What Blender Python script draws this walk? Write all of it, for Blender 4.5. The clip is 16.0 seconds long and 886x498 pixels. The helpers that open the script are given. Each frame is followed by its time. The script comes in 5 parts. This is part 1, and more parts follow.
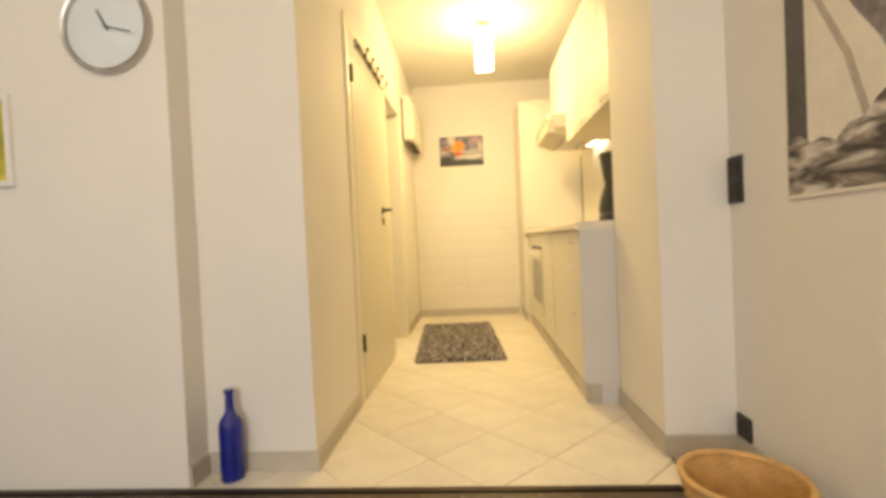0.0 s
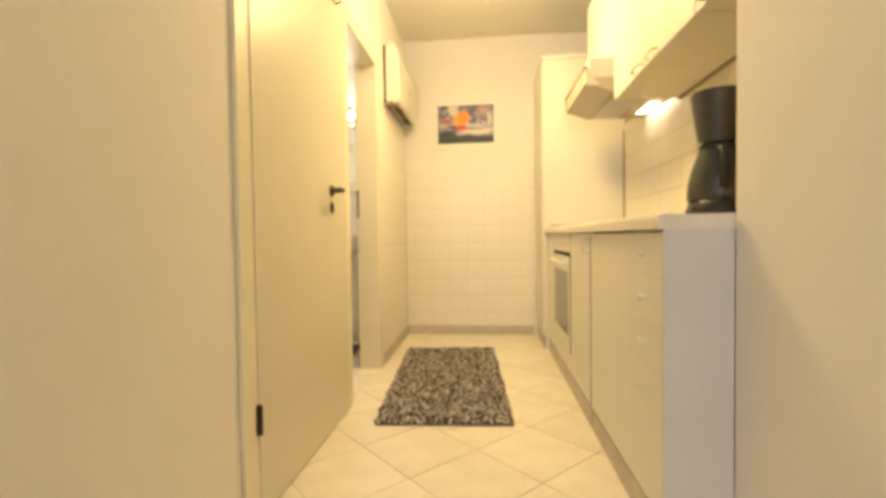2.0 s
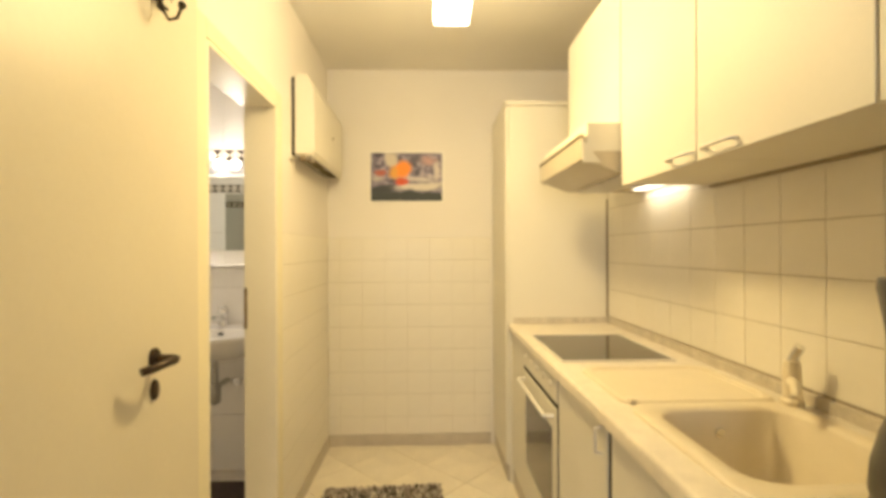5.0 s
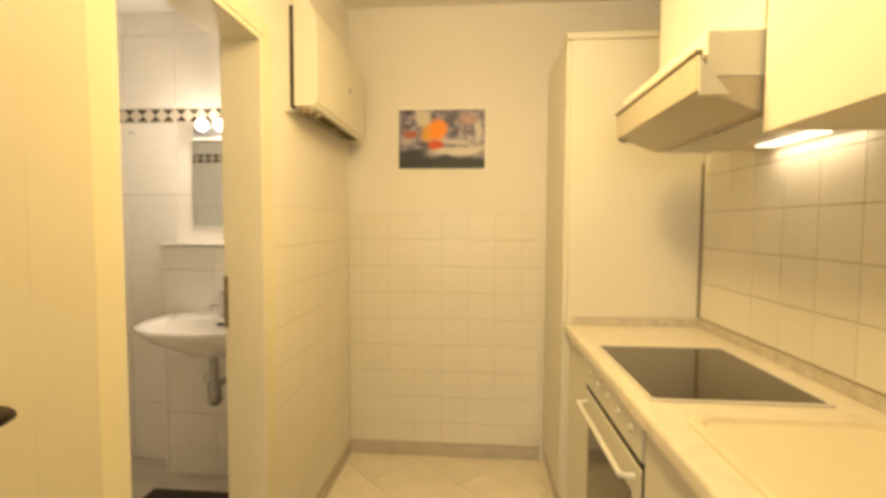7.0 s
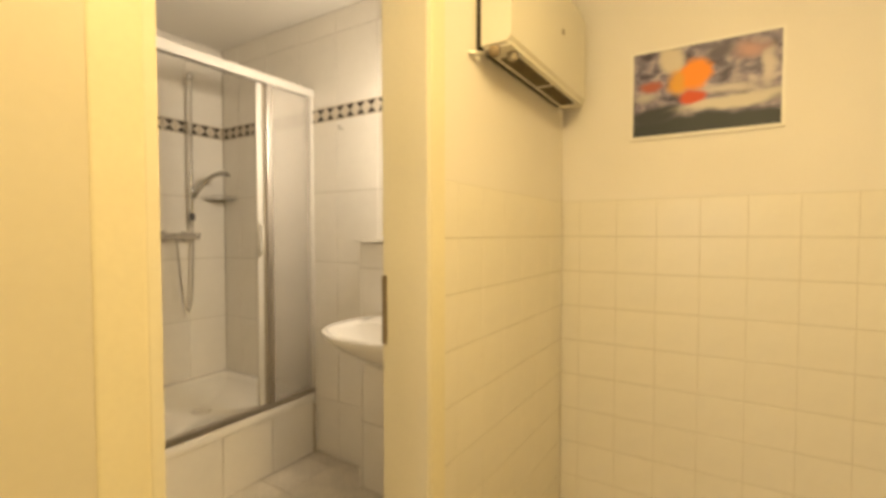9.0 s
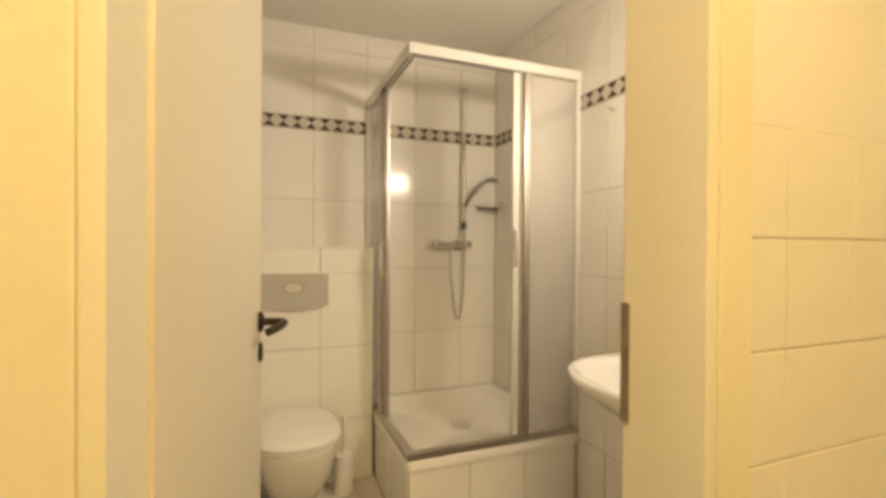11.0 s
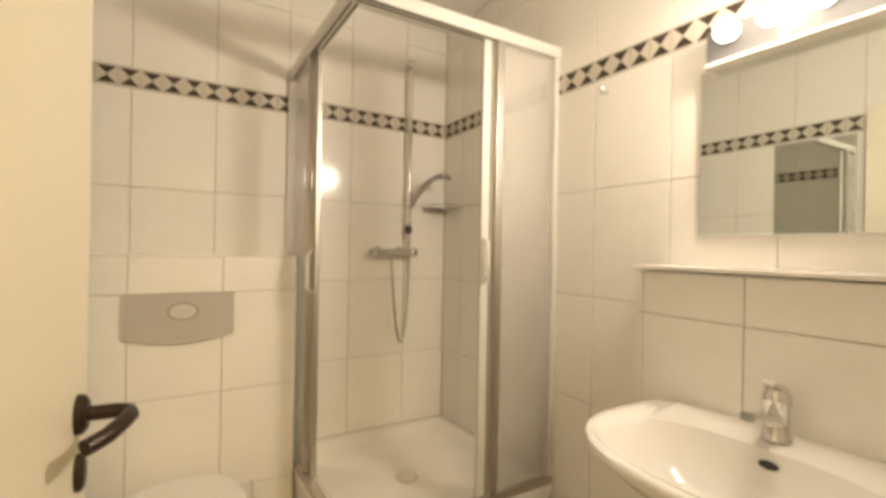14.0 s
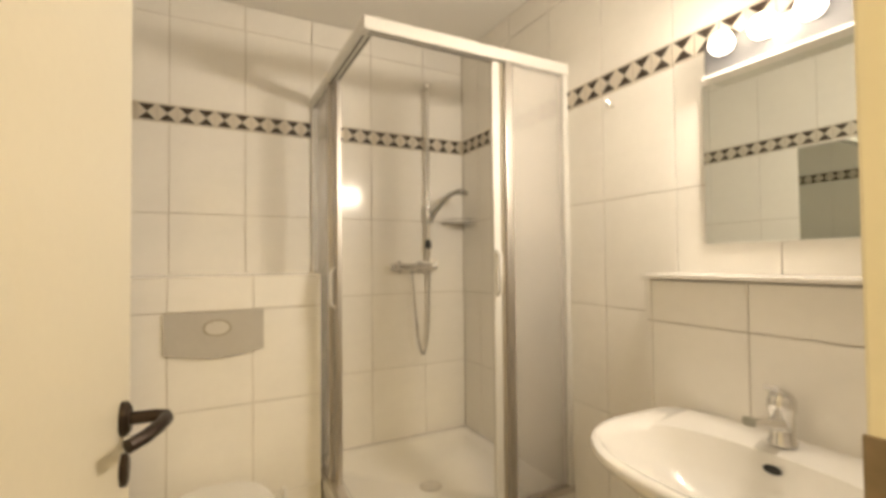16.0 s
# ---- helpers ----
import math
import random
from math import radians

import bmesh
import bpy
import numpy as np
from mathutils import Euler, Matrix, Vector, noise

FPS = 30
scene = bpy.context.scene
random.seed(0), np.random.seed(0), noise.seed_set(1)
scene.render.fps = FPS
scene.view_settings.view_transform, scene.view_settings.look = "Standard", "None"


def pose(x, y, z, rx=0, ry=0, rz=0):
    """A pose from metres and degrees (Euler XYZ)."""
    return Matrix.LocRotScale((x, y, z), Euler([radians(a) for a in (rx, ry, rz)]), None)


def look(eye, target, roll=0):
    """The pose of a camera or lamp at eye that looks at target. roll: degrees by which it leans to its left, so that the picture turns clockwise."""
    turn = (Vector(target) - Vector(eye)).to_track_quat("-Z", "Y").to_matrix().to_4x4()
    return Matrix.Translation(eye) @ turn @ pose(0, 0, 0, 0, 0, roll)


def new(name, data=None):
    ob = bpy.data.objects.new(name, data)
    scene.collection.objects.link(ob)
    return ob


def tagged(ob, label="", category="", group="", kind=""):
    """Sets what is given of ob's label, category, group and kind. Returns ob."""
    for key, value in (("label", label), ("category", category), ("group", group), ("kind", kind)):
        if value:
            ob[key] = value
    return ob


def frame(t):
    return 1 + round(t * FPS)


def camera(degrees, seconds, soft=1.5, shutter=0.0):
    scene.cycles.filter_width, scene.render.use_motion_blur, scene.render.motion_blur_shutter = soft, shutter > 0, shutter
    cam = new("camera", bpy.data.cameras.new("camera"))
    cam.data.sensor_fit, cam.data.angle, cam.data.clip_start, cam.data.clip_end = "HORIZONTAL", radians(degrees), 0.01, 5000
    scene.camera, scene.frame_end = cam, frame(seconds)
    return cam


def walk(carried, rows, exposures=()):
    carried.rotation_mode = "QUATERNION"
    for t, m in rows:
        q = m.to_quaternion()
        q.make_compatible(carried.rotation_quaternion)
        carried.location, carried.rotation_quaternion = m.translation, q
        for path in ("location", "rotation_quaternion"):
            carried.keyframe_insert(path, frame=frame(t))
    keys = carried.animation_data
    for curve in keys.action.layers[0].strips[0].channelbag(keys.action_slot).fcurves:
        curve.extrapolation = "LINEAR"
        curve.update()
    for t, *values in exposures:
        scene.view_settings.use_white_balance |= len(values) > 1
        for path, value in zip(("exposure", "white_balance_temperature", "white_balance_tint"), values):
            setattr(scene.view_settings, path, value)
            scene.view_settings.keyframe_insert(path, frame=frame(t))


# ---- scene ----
cam = camera(88.4, 16.0, soft=3.8)
PATH = [
    (0, (0.279, 0.648, 0.849), (0.144, 2.643, 0.812), -2.6),
    (0.5, (0.329, 0.969, 0.853), (0.075, 2.952, 0.797), -1.7),
    (1, (0.363, 1.239, 0.853), (0.161, 3.229, 0.812), -1.3),
    (1.5, (0.345, 1.533, 0.862), (0.186, 3.526, 0.824), -0.3),
    (2, (0.36, 1.754, 0.864), (0.168, 3.744, 0.808), -0.8),
    (2.5, (0.386, 1.984, 0.949), (0.149, 3.97, 0.925), -0.8),
    (3, (0.375, 2.111, 1.054), (0.121, 4.093, 0.96), 0.5),
    (3.5, (0.340, 2.296, 1.176), (0.278, 4.295, 1.202), -1.8),
    (4, (0.299, 2.416, 1.281), (0.34, 4.416, 1.316), -0.7),
    (6.5, (0.406, 3.0, 1.353), (0.48, 4.997, 1.261), -0.2),
    (7, (0.396, 3.151, 1.352), (0.245, 5.142, 1.246), 0.3),
    (7.5, (0.399, 3.295, 1.337), (-0.017, 5.249, 1.251), -0.3),
    (8, (0.399, 3.483, 1.313), (-0.211, 5.384, 1.191), -1.4),
    (8.5, (0.339, 3.649, 1.33), (-0.447, 5.485, 1.238), -0.3),
    (9, (0.288, 3.74, 1.28), (-0.778, 5.432, 1.211), -0.0),
    (9.5, (0.279, 3.878, 1.285), (-1.172, 5.252, 1.205), 1.1),
    (10, (0.215, 3.92, 1.299), (-1.447, 5.028, 1.195), 0.3),
    (10.2, (0.189, 3.971, 1.243), (-1.539, 4.976, 1.175), 0.1),
    (12.3, (-0.229, 4.28, 1.28), (-2.138, 4.875, 1.234), 0.4),
    (12.5, (-0.283, 4.281, 1.278), (-2.167, 4.95, 1.239), 0.8),
    (13, (-0.372, 4.257, 1.279), (-2.172, 5.13, 1.258), 0.2),
    (13.5, (-0.405, 4.244, 1.284), (-2.151, 5.22, 1.28), 1.2),
    (14, (-0.417, 4.239, 1.284), (-2.13, 5.272, 1.283), 1.0),
    (14.5, (-0.419, 4.238, 1.283), (-2.104, 5.315, 1.277), 0.6),
    (15, (-0.415, 4.24, 1.286), (-2.106, 5.308, 1.295), 0.7),
    (15.5, (-0.402, 4.245, 1.288), (-2.108, 5.288, 1.3), 0.5),
    (16, (-0.33, 4.255, 1.294), (-2.106, 5.173, 1.344), -0.6),
]
EXPOSURES = [(0, 0.55, 6500, 10), (0.5, 0.47, 6500, 10), (1.0, 0.44, 6500, 10), (2.0, 0.46, 6250, 10), (2.6, 0.40, 6050, 10), (3.4, 0.33, 5850, 10), (4.2, 0.29, 5750, 10),
             (6.3, 0.02, 6500, 10), (8.0, 0.03, 6700, 10), (9.5, 0.03, 6750, 10), (10.2, 0.03, 6700, 10), (12.3, 0.10, 6700, 10), (14, 0.21, 6350, 10), (16, 0.21, 6200, 10)]
walk(cam, [(t, look(eye, target, roll)) for t, eye, target, roll in PATH], EXPOSURES)


# ---- world and lights ----
world = bpy.data.worlds.new("world")
scene.world = world
world.use_nodes = True
sky = world.node_tree.nodes.new("ShaderNodeTexSky")
sky.sky_type, sky.sun_disc = "NISHITA", False
sky.sun_elevation, sky.sun_rotation = radians(35), radians(200)
world.node_tree.links.new(sky.outputs["Color"], world.node_tree.nodes["Background"].inputs["Color"])
world.node_tree.nodes["Background"].inputs["Strength"].default_value = 0.1


def lamp(name, kind, m, power, colour, **more):
    data = bpy.data.lights.new(name, kind)
    data.energy, data.color = power, colour
    if kind == "AREA":
        data.shape = more.get("shape", "RECTANGLE")
        data.size, data.size_y = more["size"]
        data.spread = radians(more.get("spread", 180))
    else:
        data.shadow_soft_size = more.get("radius", 0.05)
    ob = new(name, data)
    ob.matrix_world = m
    return ob


WARM, MILD, DAY = (1.0, 0.70, 0.26), (1.0, 0.85, 0.66), (0.92, 0.95, 1.0)
lamp("kitchen_light", "POINT", pose(0.425, 4.27, 2.32), 16.0, WARM, radius=0.13)
# added fill below the ceiling lamp, lifts the floor and lower walls
lamp("kitchen_fill_low", "AREA", pose(0.425, 4.27, 2.176), 12.5, WARM, size=(0.13, 0.13))
lamp("hood_light", "AREA", pose(1.325, 4.55, 1.603), 0.42, (1.0, 0.80, 0.52), size=(0.05, 0.36))
BULBS = [-1.060 + 0.1025 * k for k in range(5)]
for bx in BULBS:
    lamp("mirror_light", "POINT", pose(bx, 5.425, 1.870), 0.85, MILD, radius=0.035)
# added fill beside the bulbs, turned to brighten the shower and basin
lamp("mirror_fill", "AREA", pose(-0.855, 5.425, 1.885, -76, 0, -44), 13.5, MILD, size=(0.46, 0.09))
lamp("window_light", "AREA", pose(-0.6, -2.48, 1.55, 90, 0, 0), 33, DAY, size=(1.6, 1.2))
# added fill without a fitting, evens out the living room walls
lamp("living_fill", "POINT", pose(0.05, -0.15, 2.38), 34, (1.0, 0.82, 0.53), radius=0.1)


# ---- materials ----
def mat(name, colour, rough=0.5, metal=0.0, vary=0.08, scale=6.0, fine=60.0, bump=0.0, spec=0.5, coat=0.0, trans=0.0,
        island=0.0, rand=0.0, rvary=0.1, ior=1.45, stretch=(1, 1, 1)):
    m = bpy.data.materials.new(name)
    m.use_nodes = True
    nt = m.node_tree
    N, L = nt.nodes, nt.links
    p = N["Principled BSDF"]
    co = N.new("ShaderNodeTexCoord")
    mp = N.new("ShaderNodeMapping")
    mp.inputs["Scale"].default_value = stretch
    L.new(co.outputs["Object"], mp.inputs["Vector"])
    n1 = N.new("ShaderNodeTexNoise")
    n1.inputs["Scale"].default_value, n1.inputs["Detail"].default_value = scale, 5
    n2 = N.new("ShaderNodeTexNoise")
    n2.inputs["Scale"].default_value, n2.inputs["Detail"].default_value = fine, 3
    for n in (n1, n2):
        L.new(mp.outputs["Vector"], n.inputs["Vector"])
    mix = N.new("ShaderNodeMix")
    mix.data_type = "FLOAT"
    mix.inputs["Factor"].default_value = 0.35
    L.new(n1.outputs["Fac"], mix.inputs["A"])
    L.new(n2.outputs["Fac"], mix.inputs["B"])
    val = mix.outputs["Result"]
    rng = N.new("ShaderNodeMapRange")
    rng.inputs["From Min"].default_value, rng.inputs["From Max"].default_value = 0.3, 0.7
    rng.inputs["To Min"].default_value, rng.inputs["To Max"].default_value = 1 - vary, 1 + vary
    L.new(val, rng.inputs["Value"])
    fac = rng.outputs["Result"]
    if rand or island:
        src = N.new("ShaderNodeObjectInfo").outputs["Random"] if rand else N.new("ShaderNodeNewGeometry").outputs["Random Per Island"]
        r2 = N.new("ShaderNodeMapRange")
        a = rand or island
        r2.inputs["To Min"].default_value, r2.inputs["To Max"].default_value = 1 - a, 1 + a
        L.new(src, r2.inputs["Value"])
        mul = N.new("ShaderNodeMath")
        mul.operation = "MULTIPLY"
        L.new(fac, mul.inputs[0])
        L.new(r2.outputs["Result"], mul.inputs[1])
        fac = mul.outputs["Value"]
    vm = N.new("ShaderNodeVectorMath")
    vm.operation = "SCALE"
    vm.inputs[0].default_value = colour[:3]
    L.new(fac, vm.inputs["Scale"])
    L.new(vm.outputs["Vector"], p.inputs["Base Color"])
    rr = N.new("ShaderNodeMapRange")
    rr.inputs["To Min"].default_value, rr.inputs["To Max"].default_value = max(0.02, rough - rvary * rough), min(1, rough + rvary * rough)
    L.new(n1.outputs["Fac"], rr.inputs["Value"])
    L.new(rr.outputs["Result"], p.inputs["Roughness"])
    p.inputs["Metallic"].default_value = metal
    p.inputs["Specular IOR Level"].default_value = spec
    p.inputs["Coat Weight"].default_value = coat
    p.inputs["Transmission Weight"].default_value = trans
    p.inputs["IOR"].default_value = ior
    if bump:
        b = N.new("ShaderNodeBump")
        b.inputs["Strength"].default_value, b.inputs["Distance"].default_value = bump, 0.004
        L.new(n2.outputs["Fac"], b.inputs["Height"])
        L.new(b.outputs["Normal"], p.inputs["Normal"])
    return m


def glow(name, colour, strength):
    m = mat(name, colour)
    p = m.node_tree.nodes["Principled BSDF"]
    p.inputs["Emission Color"].default_value = (*colour, 1)
    p.inputs["Emission Strength"].default_value = strength
    return m


PLASTER = mat("painted plaster", (0.78, 0.74, 0.68), 0.75, vary=0.03, scale=2.5, fine=120, bump=0.12)
CEIL = mat("ceiling paint", (0.80, 0.77, 0.71), 0.85, vary=0.03, scale=2, fine=90, bump=0.15)
GROUT = mat("grout", (0.56, 0.50, 0.41), 0.9, vary=0.15, scale=8, fine=150, bump=0.2)
GROUT_K = mat("kitchen grout", (0.43, 0.375, 0.285), 0.9, vary=0.15, scale=8, fine=150, bump=0.2)
KTILE = mat("kitchen wall tile", (0.775, 0.732, 0.64), 0.30, vary=0.035, scale=5, fine=30, rand=0.008, bump=0.04)
BTILE = mat("bathroom wall tile", (0.87, 0.835, 0.77), 0.14, vary=0.03, scale=5, fine=30, rand=0.012, bump=0.03)
FTILE = mat("floor tile", (0.77, 0.71, 0.60), 0.35, vary=0.10, scale=7, fine=45, rand=0.04, bump=0.08)
FGROUT = mat("floor grout", (0.57, 0.51, 0.42), 0.9, vary=0.15, scale=8, fine=150, bump=0.2)
BFTILE = mat("bathroom floor tile", (0.66, 0.61, 0.53), 0.4, vary=0.2, scale=7, fine=60, rand=0.05, bump=0.08)
SKIRT = mat("skirting tile", (0.50, 0.45, 0.37), 0.45, vary=0.12, scale=9, fine=70, rand=0.05)
WOODF = mat("dark laminate", (0.10, 0.065, 0.04), 0.4, vary=0.35, scale=3, fine=40, rand=0.15, stretch=(1, 12, 1))
DOORP = mat("cream door lacquer", (0.67, 0.618, 0.495), 0.38, vary=0.03, scale=3, fine=80, bump=0.05)
FRAMEP = mat("cream frame lacquer", (0.77, 0.72, 0.58), 0.4, vary=0.04, scale=3, fine=80, bump=0.05)
CASING = mat("yellowed casing lacquer", (0.77, 0.71, 0.53), 0.4, vary=0.05, scale=3, fine=80, bump=0.05)
CABW = mat("white laminate", (0.73, 0.695, 0.60), 0.52, vary=0.025, scale=3, fine=90)
EDGE = mat("cabinet seam and shade strip", (0.30, 0.25, 0.18), 0.6, vary=0.1)
SLOT = mat("grey beige grille", (0.36, 0.31, 0.23), 0.6, vary=0.1)
WORKTOP = mat("light stone-pattern worktop", (0.73, 0.67, 0.565), 0.35, vary=0.10, scale=22, fine=160)
UPSTAND = mat("worktop upstand strip", (0.56, 0.51, 0.42), 0.4, vary=0.22, scale=20, fine=90)
SINKM = mat("cream composite sink", (0.72, 0.64, 0.48), 0.35, vary=0.04, scale=12, fine=200)
HOBG = mat("black ceramic glass", (0.045, 0.036, 0.028), 0.09, vary=0.1, coat=0.15)
STEEL = mat("brushed steel", (0.60, 0.58, 0.54), 0.28, 1.0, vary=0.06, scale=4, fine=120)
CHROME = mat("chrome", (0.75, 0.74, 0.72), 0.10, 1.0, vary=0.03)
DCHROME = mat("worn grey chrome", (0.42, 0.41, 0.39), 0.22, 1.0, vary=0.1)
ALU = mat("aluminium profile", (0.52, 0.49, 0.45), 0.38, 1.0, vary=0.05, scale=3, fine=90)
ALUW = mat("pale lacquered profile", (0.70, 0.675, 0.625), 0.45, 0.1, vary=0.03)
BRONZE = mat("dark bronze metal", (0.045, 0.032, 0.024), 0.35, 0.7, vary=0.2)
BLACKP = mat("black plastic", (0.030, 0.029, 0.028), 0.38, vary=0.15, fine=150)
SMOKE = mat("smoked grey plastic", (0.055, 0.052, 0.047), 0.30, vary=0.12, coat=0.1)
CERAM = mat("white sanitary ceramic", (0.83, 0.80, 0.74), 0.10, vary=0.02, coat=0.4)
SHELFM = mat("white ledge", (0.82, 0.79, 0.73), 0.25, vary=0.02)
GREYP = mat("grey flush plate plastic", (0.50, 0.47, 0.42), 0.35, vary=0.05)
PALEP = mat("pale grey plastic", (0.62, 0.59, 0.53), 0.3, vary=0.04)
BLUEG = mat("cobalt blue glass", (0.012, 0.02, 0.32), 0.08, vary=0.15, trans=0.35, coat=0.4)
BASKETM = mat("woven straw", (0.62, 0.38, 0.14), 0.6, vary=0.25, scale=20, fine=120, bump=0.4)
# near-black colour for the shade inside gaps and grooves
GAPSHADE = mat("dark gap", (0.03, 0.026, 0.02), 0.8)
BORDERB = mat("brown black border glaze", (0.042, 0.027, 0.017), 0.4, vary=0.2)
BORDERW = mat("cream border glaze", (0.66, 0.60, 0.50), 0.2, vary=0.06)
WHITEP = mat("white plastic", (0.80, 0.78, 0.74), 0.35, vary=0.02)
CLOCKF = mat("clock face", (0.50, 0.50, 0.51), 0.4, vary=0.02)
BARM = mat("dull grey lamp bar", (0.12, 0.115, 0.11), 0.5, 0.0, vary=0.08, scale=4, fine=120)
STRIKE = mat("browned strike metal", (0.26, 0.20, 0.13), 0.4, 0.5, vary=0.25, scale=20)
GRILLE = mat("dark brown grille", (0.13, 0.10, 0.055), 0.6, vary=0.25, scale=20)
VISOR = mat("darker beige visor", (0.50, 0.44, 0.33), 0.25, vary=0.06, scale=8)
ENDP = mat("grey white end panel", (0.62, 0.60, 0.58), 0.4, vary=0.04, scale=4)
BULB = glow("lit bulb", (1.0, 0.93, 0.84), 2.4)
LAMPG = glow("lit lamp glass", (1.0, 0.84, 0.52), 9)
TUBE = glow("lit hood lamp", (1.0, 0.88, 0.66), 2.2)


def glass(name, colour, rough):
    m = bpy.data.materials.new(name)
    m.use_nodes = True
    p = m.node_tree.nodes["Principled BSDF"]
    p.inputs["Base Color"].default_value = (*colour, 1)
    p.inputs["Roughness"].default_value = rough
    p.inputs["Transmission Weight"].default_value = 1.0
    p.inputs["IOR"].default_value = 1.45
    return m


CLEAR = glass("clear glass", (0.96, 0.97, 0.95), 0.0)
FROST = mat("textured shower pane", (0.57, 0.53, 0.47), 0.4, vary=0.10, scale=5, fine=160, bump=0.3)
_n = FROST.node_tree
_thru, _blend = _n.nodes.new("ShaderNodeBsdfTransparent"), _n.nodes.new("ShaderNodeMixShader")
_blend.inputs["Fac"].default_value = 0.30
_n.links.new(_thru.outputs["BSDF"], _blend.inputs[1])
_n.links.new(_n.nodes["Principled BSDF"].outputs["BSDF"], _blend.inputs[2])
_n.links.new(_blend.outputs["Shader"], _n.nodes["Material Output"].inputs["Surface"])
MIRROR = bpy.data.materials.new("mirror")
MIRROR.use_nodes = True
MIRROR.node_tree.nodes["Principled BSDF"].inputs["Base Color"].default_value = (0.80, 0.83, 0.80, 1)
MIRROR.node_tree.nodes["Principled BSDF"].inputs["Metallic"].default_value = 1.0
MIRROR.node_tree.nodes["Principled BSDF"].inputs["Roughness"].default_value = 0.01


def rug_material():
    m = mat("mottled shag", (0.5, 0.45, 0.4), 0.95)
    nt = m.node_tree
    ramp = nt.nodes.new("ShaderNodeValToRGB")
    ramp.color_ramp.interpolation = "CONSTANT"
    e = ramp.color_ramp.elements
    e[0].color, e[1].color = (0.028, 0.022, 0.018, 1), (0.68, 0.63, 0.56, 1)
    e[1].position = 0.76
    for at, c in ((0.18, (0.12, 0.095, 0.08, 1)), (0.34, (0.27, 0.225, 0.21, 1)), (0.56, (0.42, 0.365, 0.32, 1))):
        e.new(at).color = c
    geo = nt.nodes.new("ShaderNodeNewGeometry")
    nt.links.new(geo.outputs["Random Per Island"], ramp.inputs["Fac"])
    nt.links.new(ramp.outputs["Color"], nt.nodes["Principled BSDF"].inputs["Base Color"])
    return m


SHAG = rug_material()

# ---- building helpers ----
ORIGIN = {}


def thing(name, at, label, category, group=""):
    ob = new(name)
    ob.empty_display_size = 0.05
    ob.location = at
    ORIGIN[ob.name] = Vector(at)
    return tagged(ob, label, category, group)


def part(name, bm, material, parent=None, label="", smooth=None, kind="", at=None):
    """Links a bmesh given in world coordinates as one mesh object under parent (or on its own)."""
    off = ORIGIN[parent.name] if parent else Vector(at or (0, 0, 0))
    bmesh.ops.recalc_face_normals(bm, faces=bm.faces)
    bm.transform(Matrix.Translation(-off))
    me = bpy.data.meshes.new(name)
    bm.to_mesh(me)
    bm.free()
    for m in (material if isinstance(material, (list, tuple)) else [material]):
        me.materials.append(m)
    ob = new(name, me)
    if parent:
        ob.parent = parent
    else:
        ob.location = off
    ORIGIN[ob.name] = off
    if smooth is not None:
        me.shade_smooth()
        me.set_sharp_from_angle(angle=radians(smooth))
    return tagged(ob, label, kind=kind)


def box(x0, x1, y0, y1, z0, z1, bevel=0.0, seg=2, bm=None):
    b = bmesh.new()
    bmesh.ops.create_cube(b, size=1, matrix=Matrix.Translation(((x0 + x1) / 2, (y0 + y1) / 2, (z0 + z1) / 2)) @ Matrix.Diagonal((x1 - x0, y1 - y0, z1 - z0, 1)))
    if bevel:
        bmesh.ops.bevel(b, geom=b.edges[:], offset=bevel, segments=seg, affect="EDGES", profile=0.7)
    return join(bm, b)


def join(bm, b):
    if bm is None:
        return b
    me = bpy.data.meshes.new("tmp")
    b.to_mesh(me)
    b.free()
    bm.from_mesh(me)
    bpy.data.meshes.remove(me)
    return bm


def turned(bm, m):
    bm.transform(m)
    return bm


def loft(loops, close_first=True, close_last=True, bm=None):
    """A skin over rings of equal length."""
    b = bmesh.new()
    rings = [[b.verts.new(p) for p in ring] for ring in loops]
    n = len(rings[0])
    for a, c in zip(rings, rings[1:]):
        for i in range(n):
            b.faces.new((a[i], a[(i + 1) % n], c[(i + 1) % n], c[i]))
    if close_first:
        b.faces.new(rings[0][::-1])
    if close_last:
        b.faces.new(rings[-1])
    return join(bm, b)


def lathe(profile, at, n=28, axis="z", bm=None, close=True):
    loops = []
    for r, h in profile:
        ring = []
        for i in range(n):
            a = 2 * math.pi * i / n
            u, v = r * math.cos(a), r * math.sin(a)
            ring.append((at[0] + u, at[1] + v, at[2] + h) if axis == "z" else (at[0] + h, at[1] + u, at[2] + v) if axis == "x" else (at[0] + u, at[1] + h, at[2] + v))
        loops.append(ring)
    return loft(loops, close, close, bm)


def tube(points, r, n=10, bm=None):
    """A round tube along points."""
    pts = [Vector(p) for p in points]
    loops, up = [], None
    for i, p in enumerate(pts):
        d = (pts[min(i + 1, len(pts) - 1)] - pts[max(i - 1, 0)]).normalized()
        if up is None:
            up = Vector((0, 0, 1)) if abs(d.z) < 0.9 else Vector((1, 0, 0))
        s = d.cross(up).normalized()
        up = s.cross(d).normalized()
        loops.append([p + r * (math.cos(2 * math.pi * k / n) * s + math.sin(2 * math.pi * k / n) * up) for k in range(n)])
    return loft(loops, True, True, bm)


def rounded(cx, cy, hx, hy, r, z, n=6):
    """A ring: a rectangle with round corners."""
    out = []
    for sx, sy, a0 in ((1, 1, 0), (-1, 1, 90), (-1, -1, 180), (1, -1, 270)):
        for k in range(n + 1):
            a = radians(a0 + 90 * k / n)
            out.append((cx + sx * (hx - r) + r * math.cos(a), cy + sy * (hy - r) + r * math.sin(a), z))
    return out


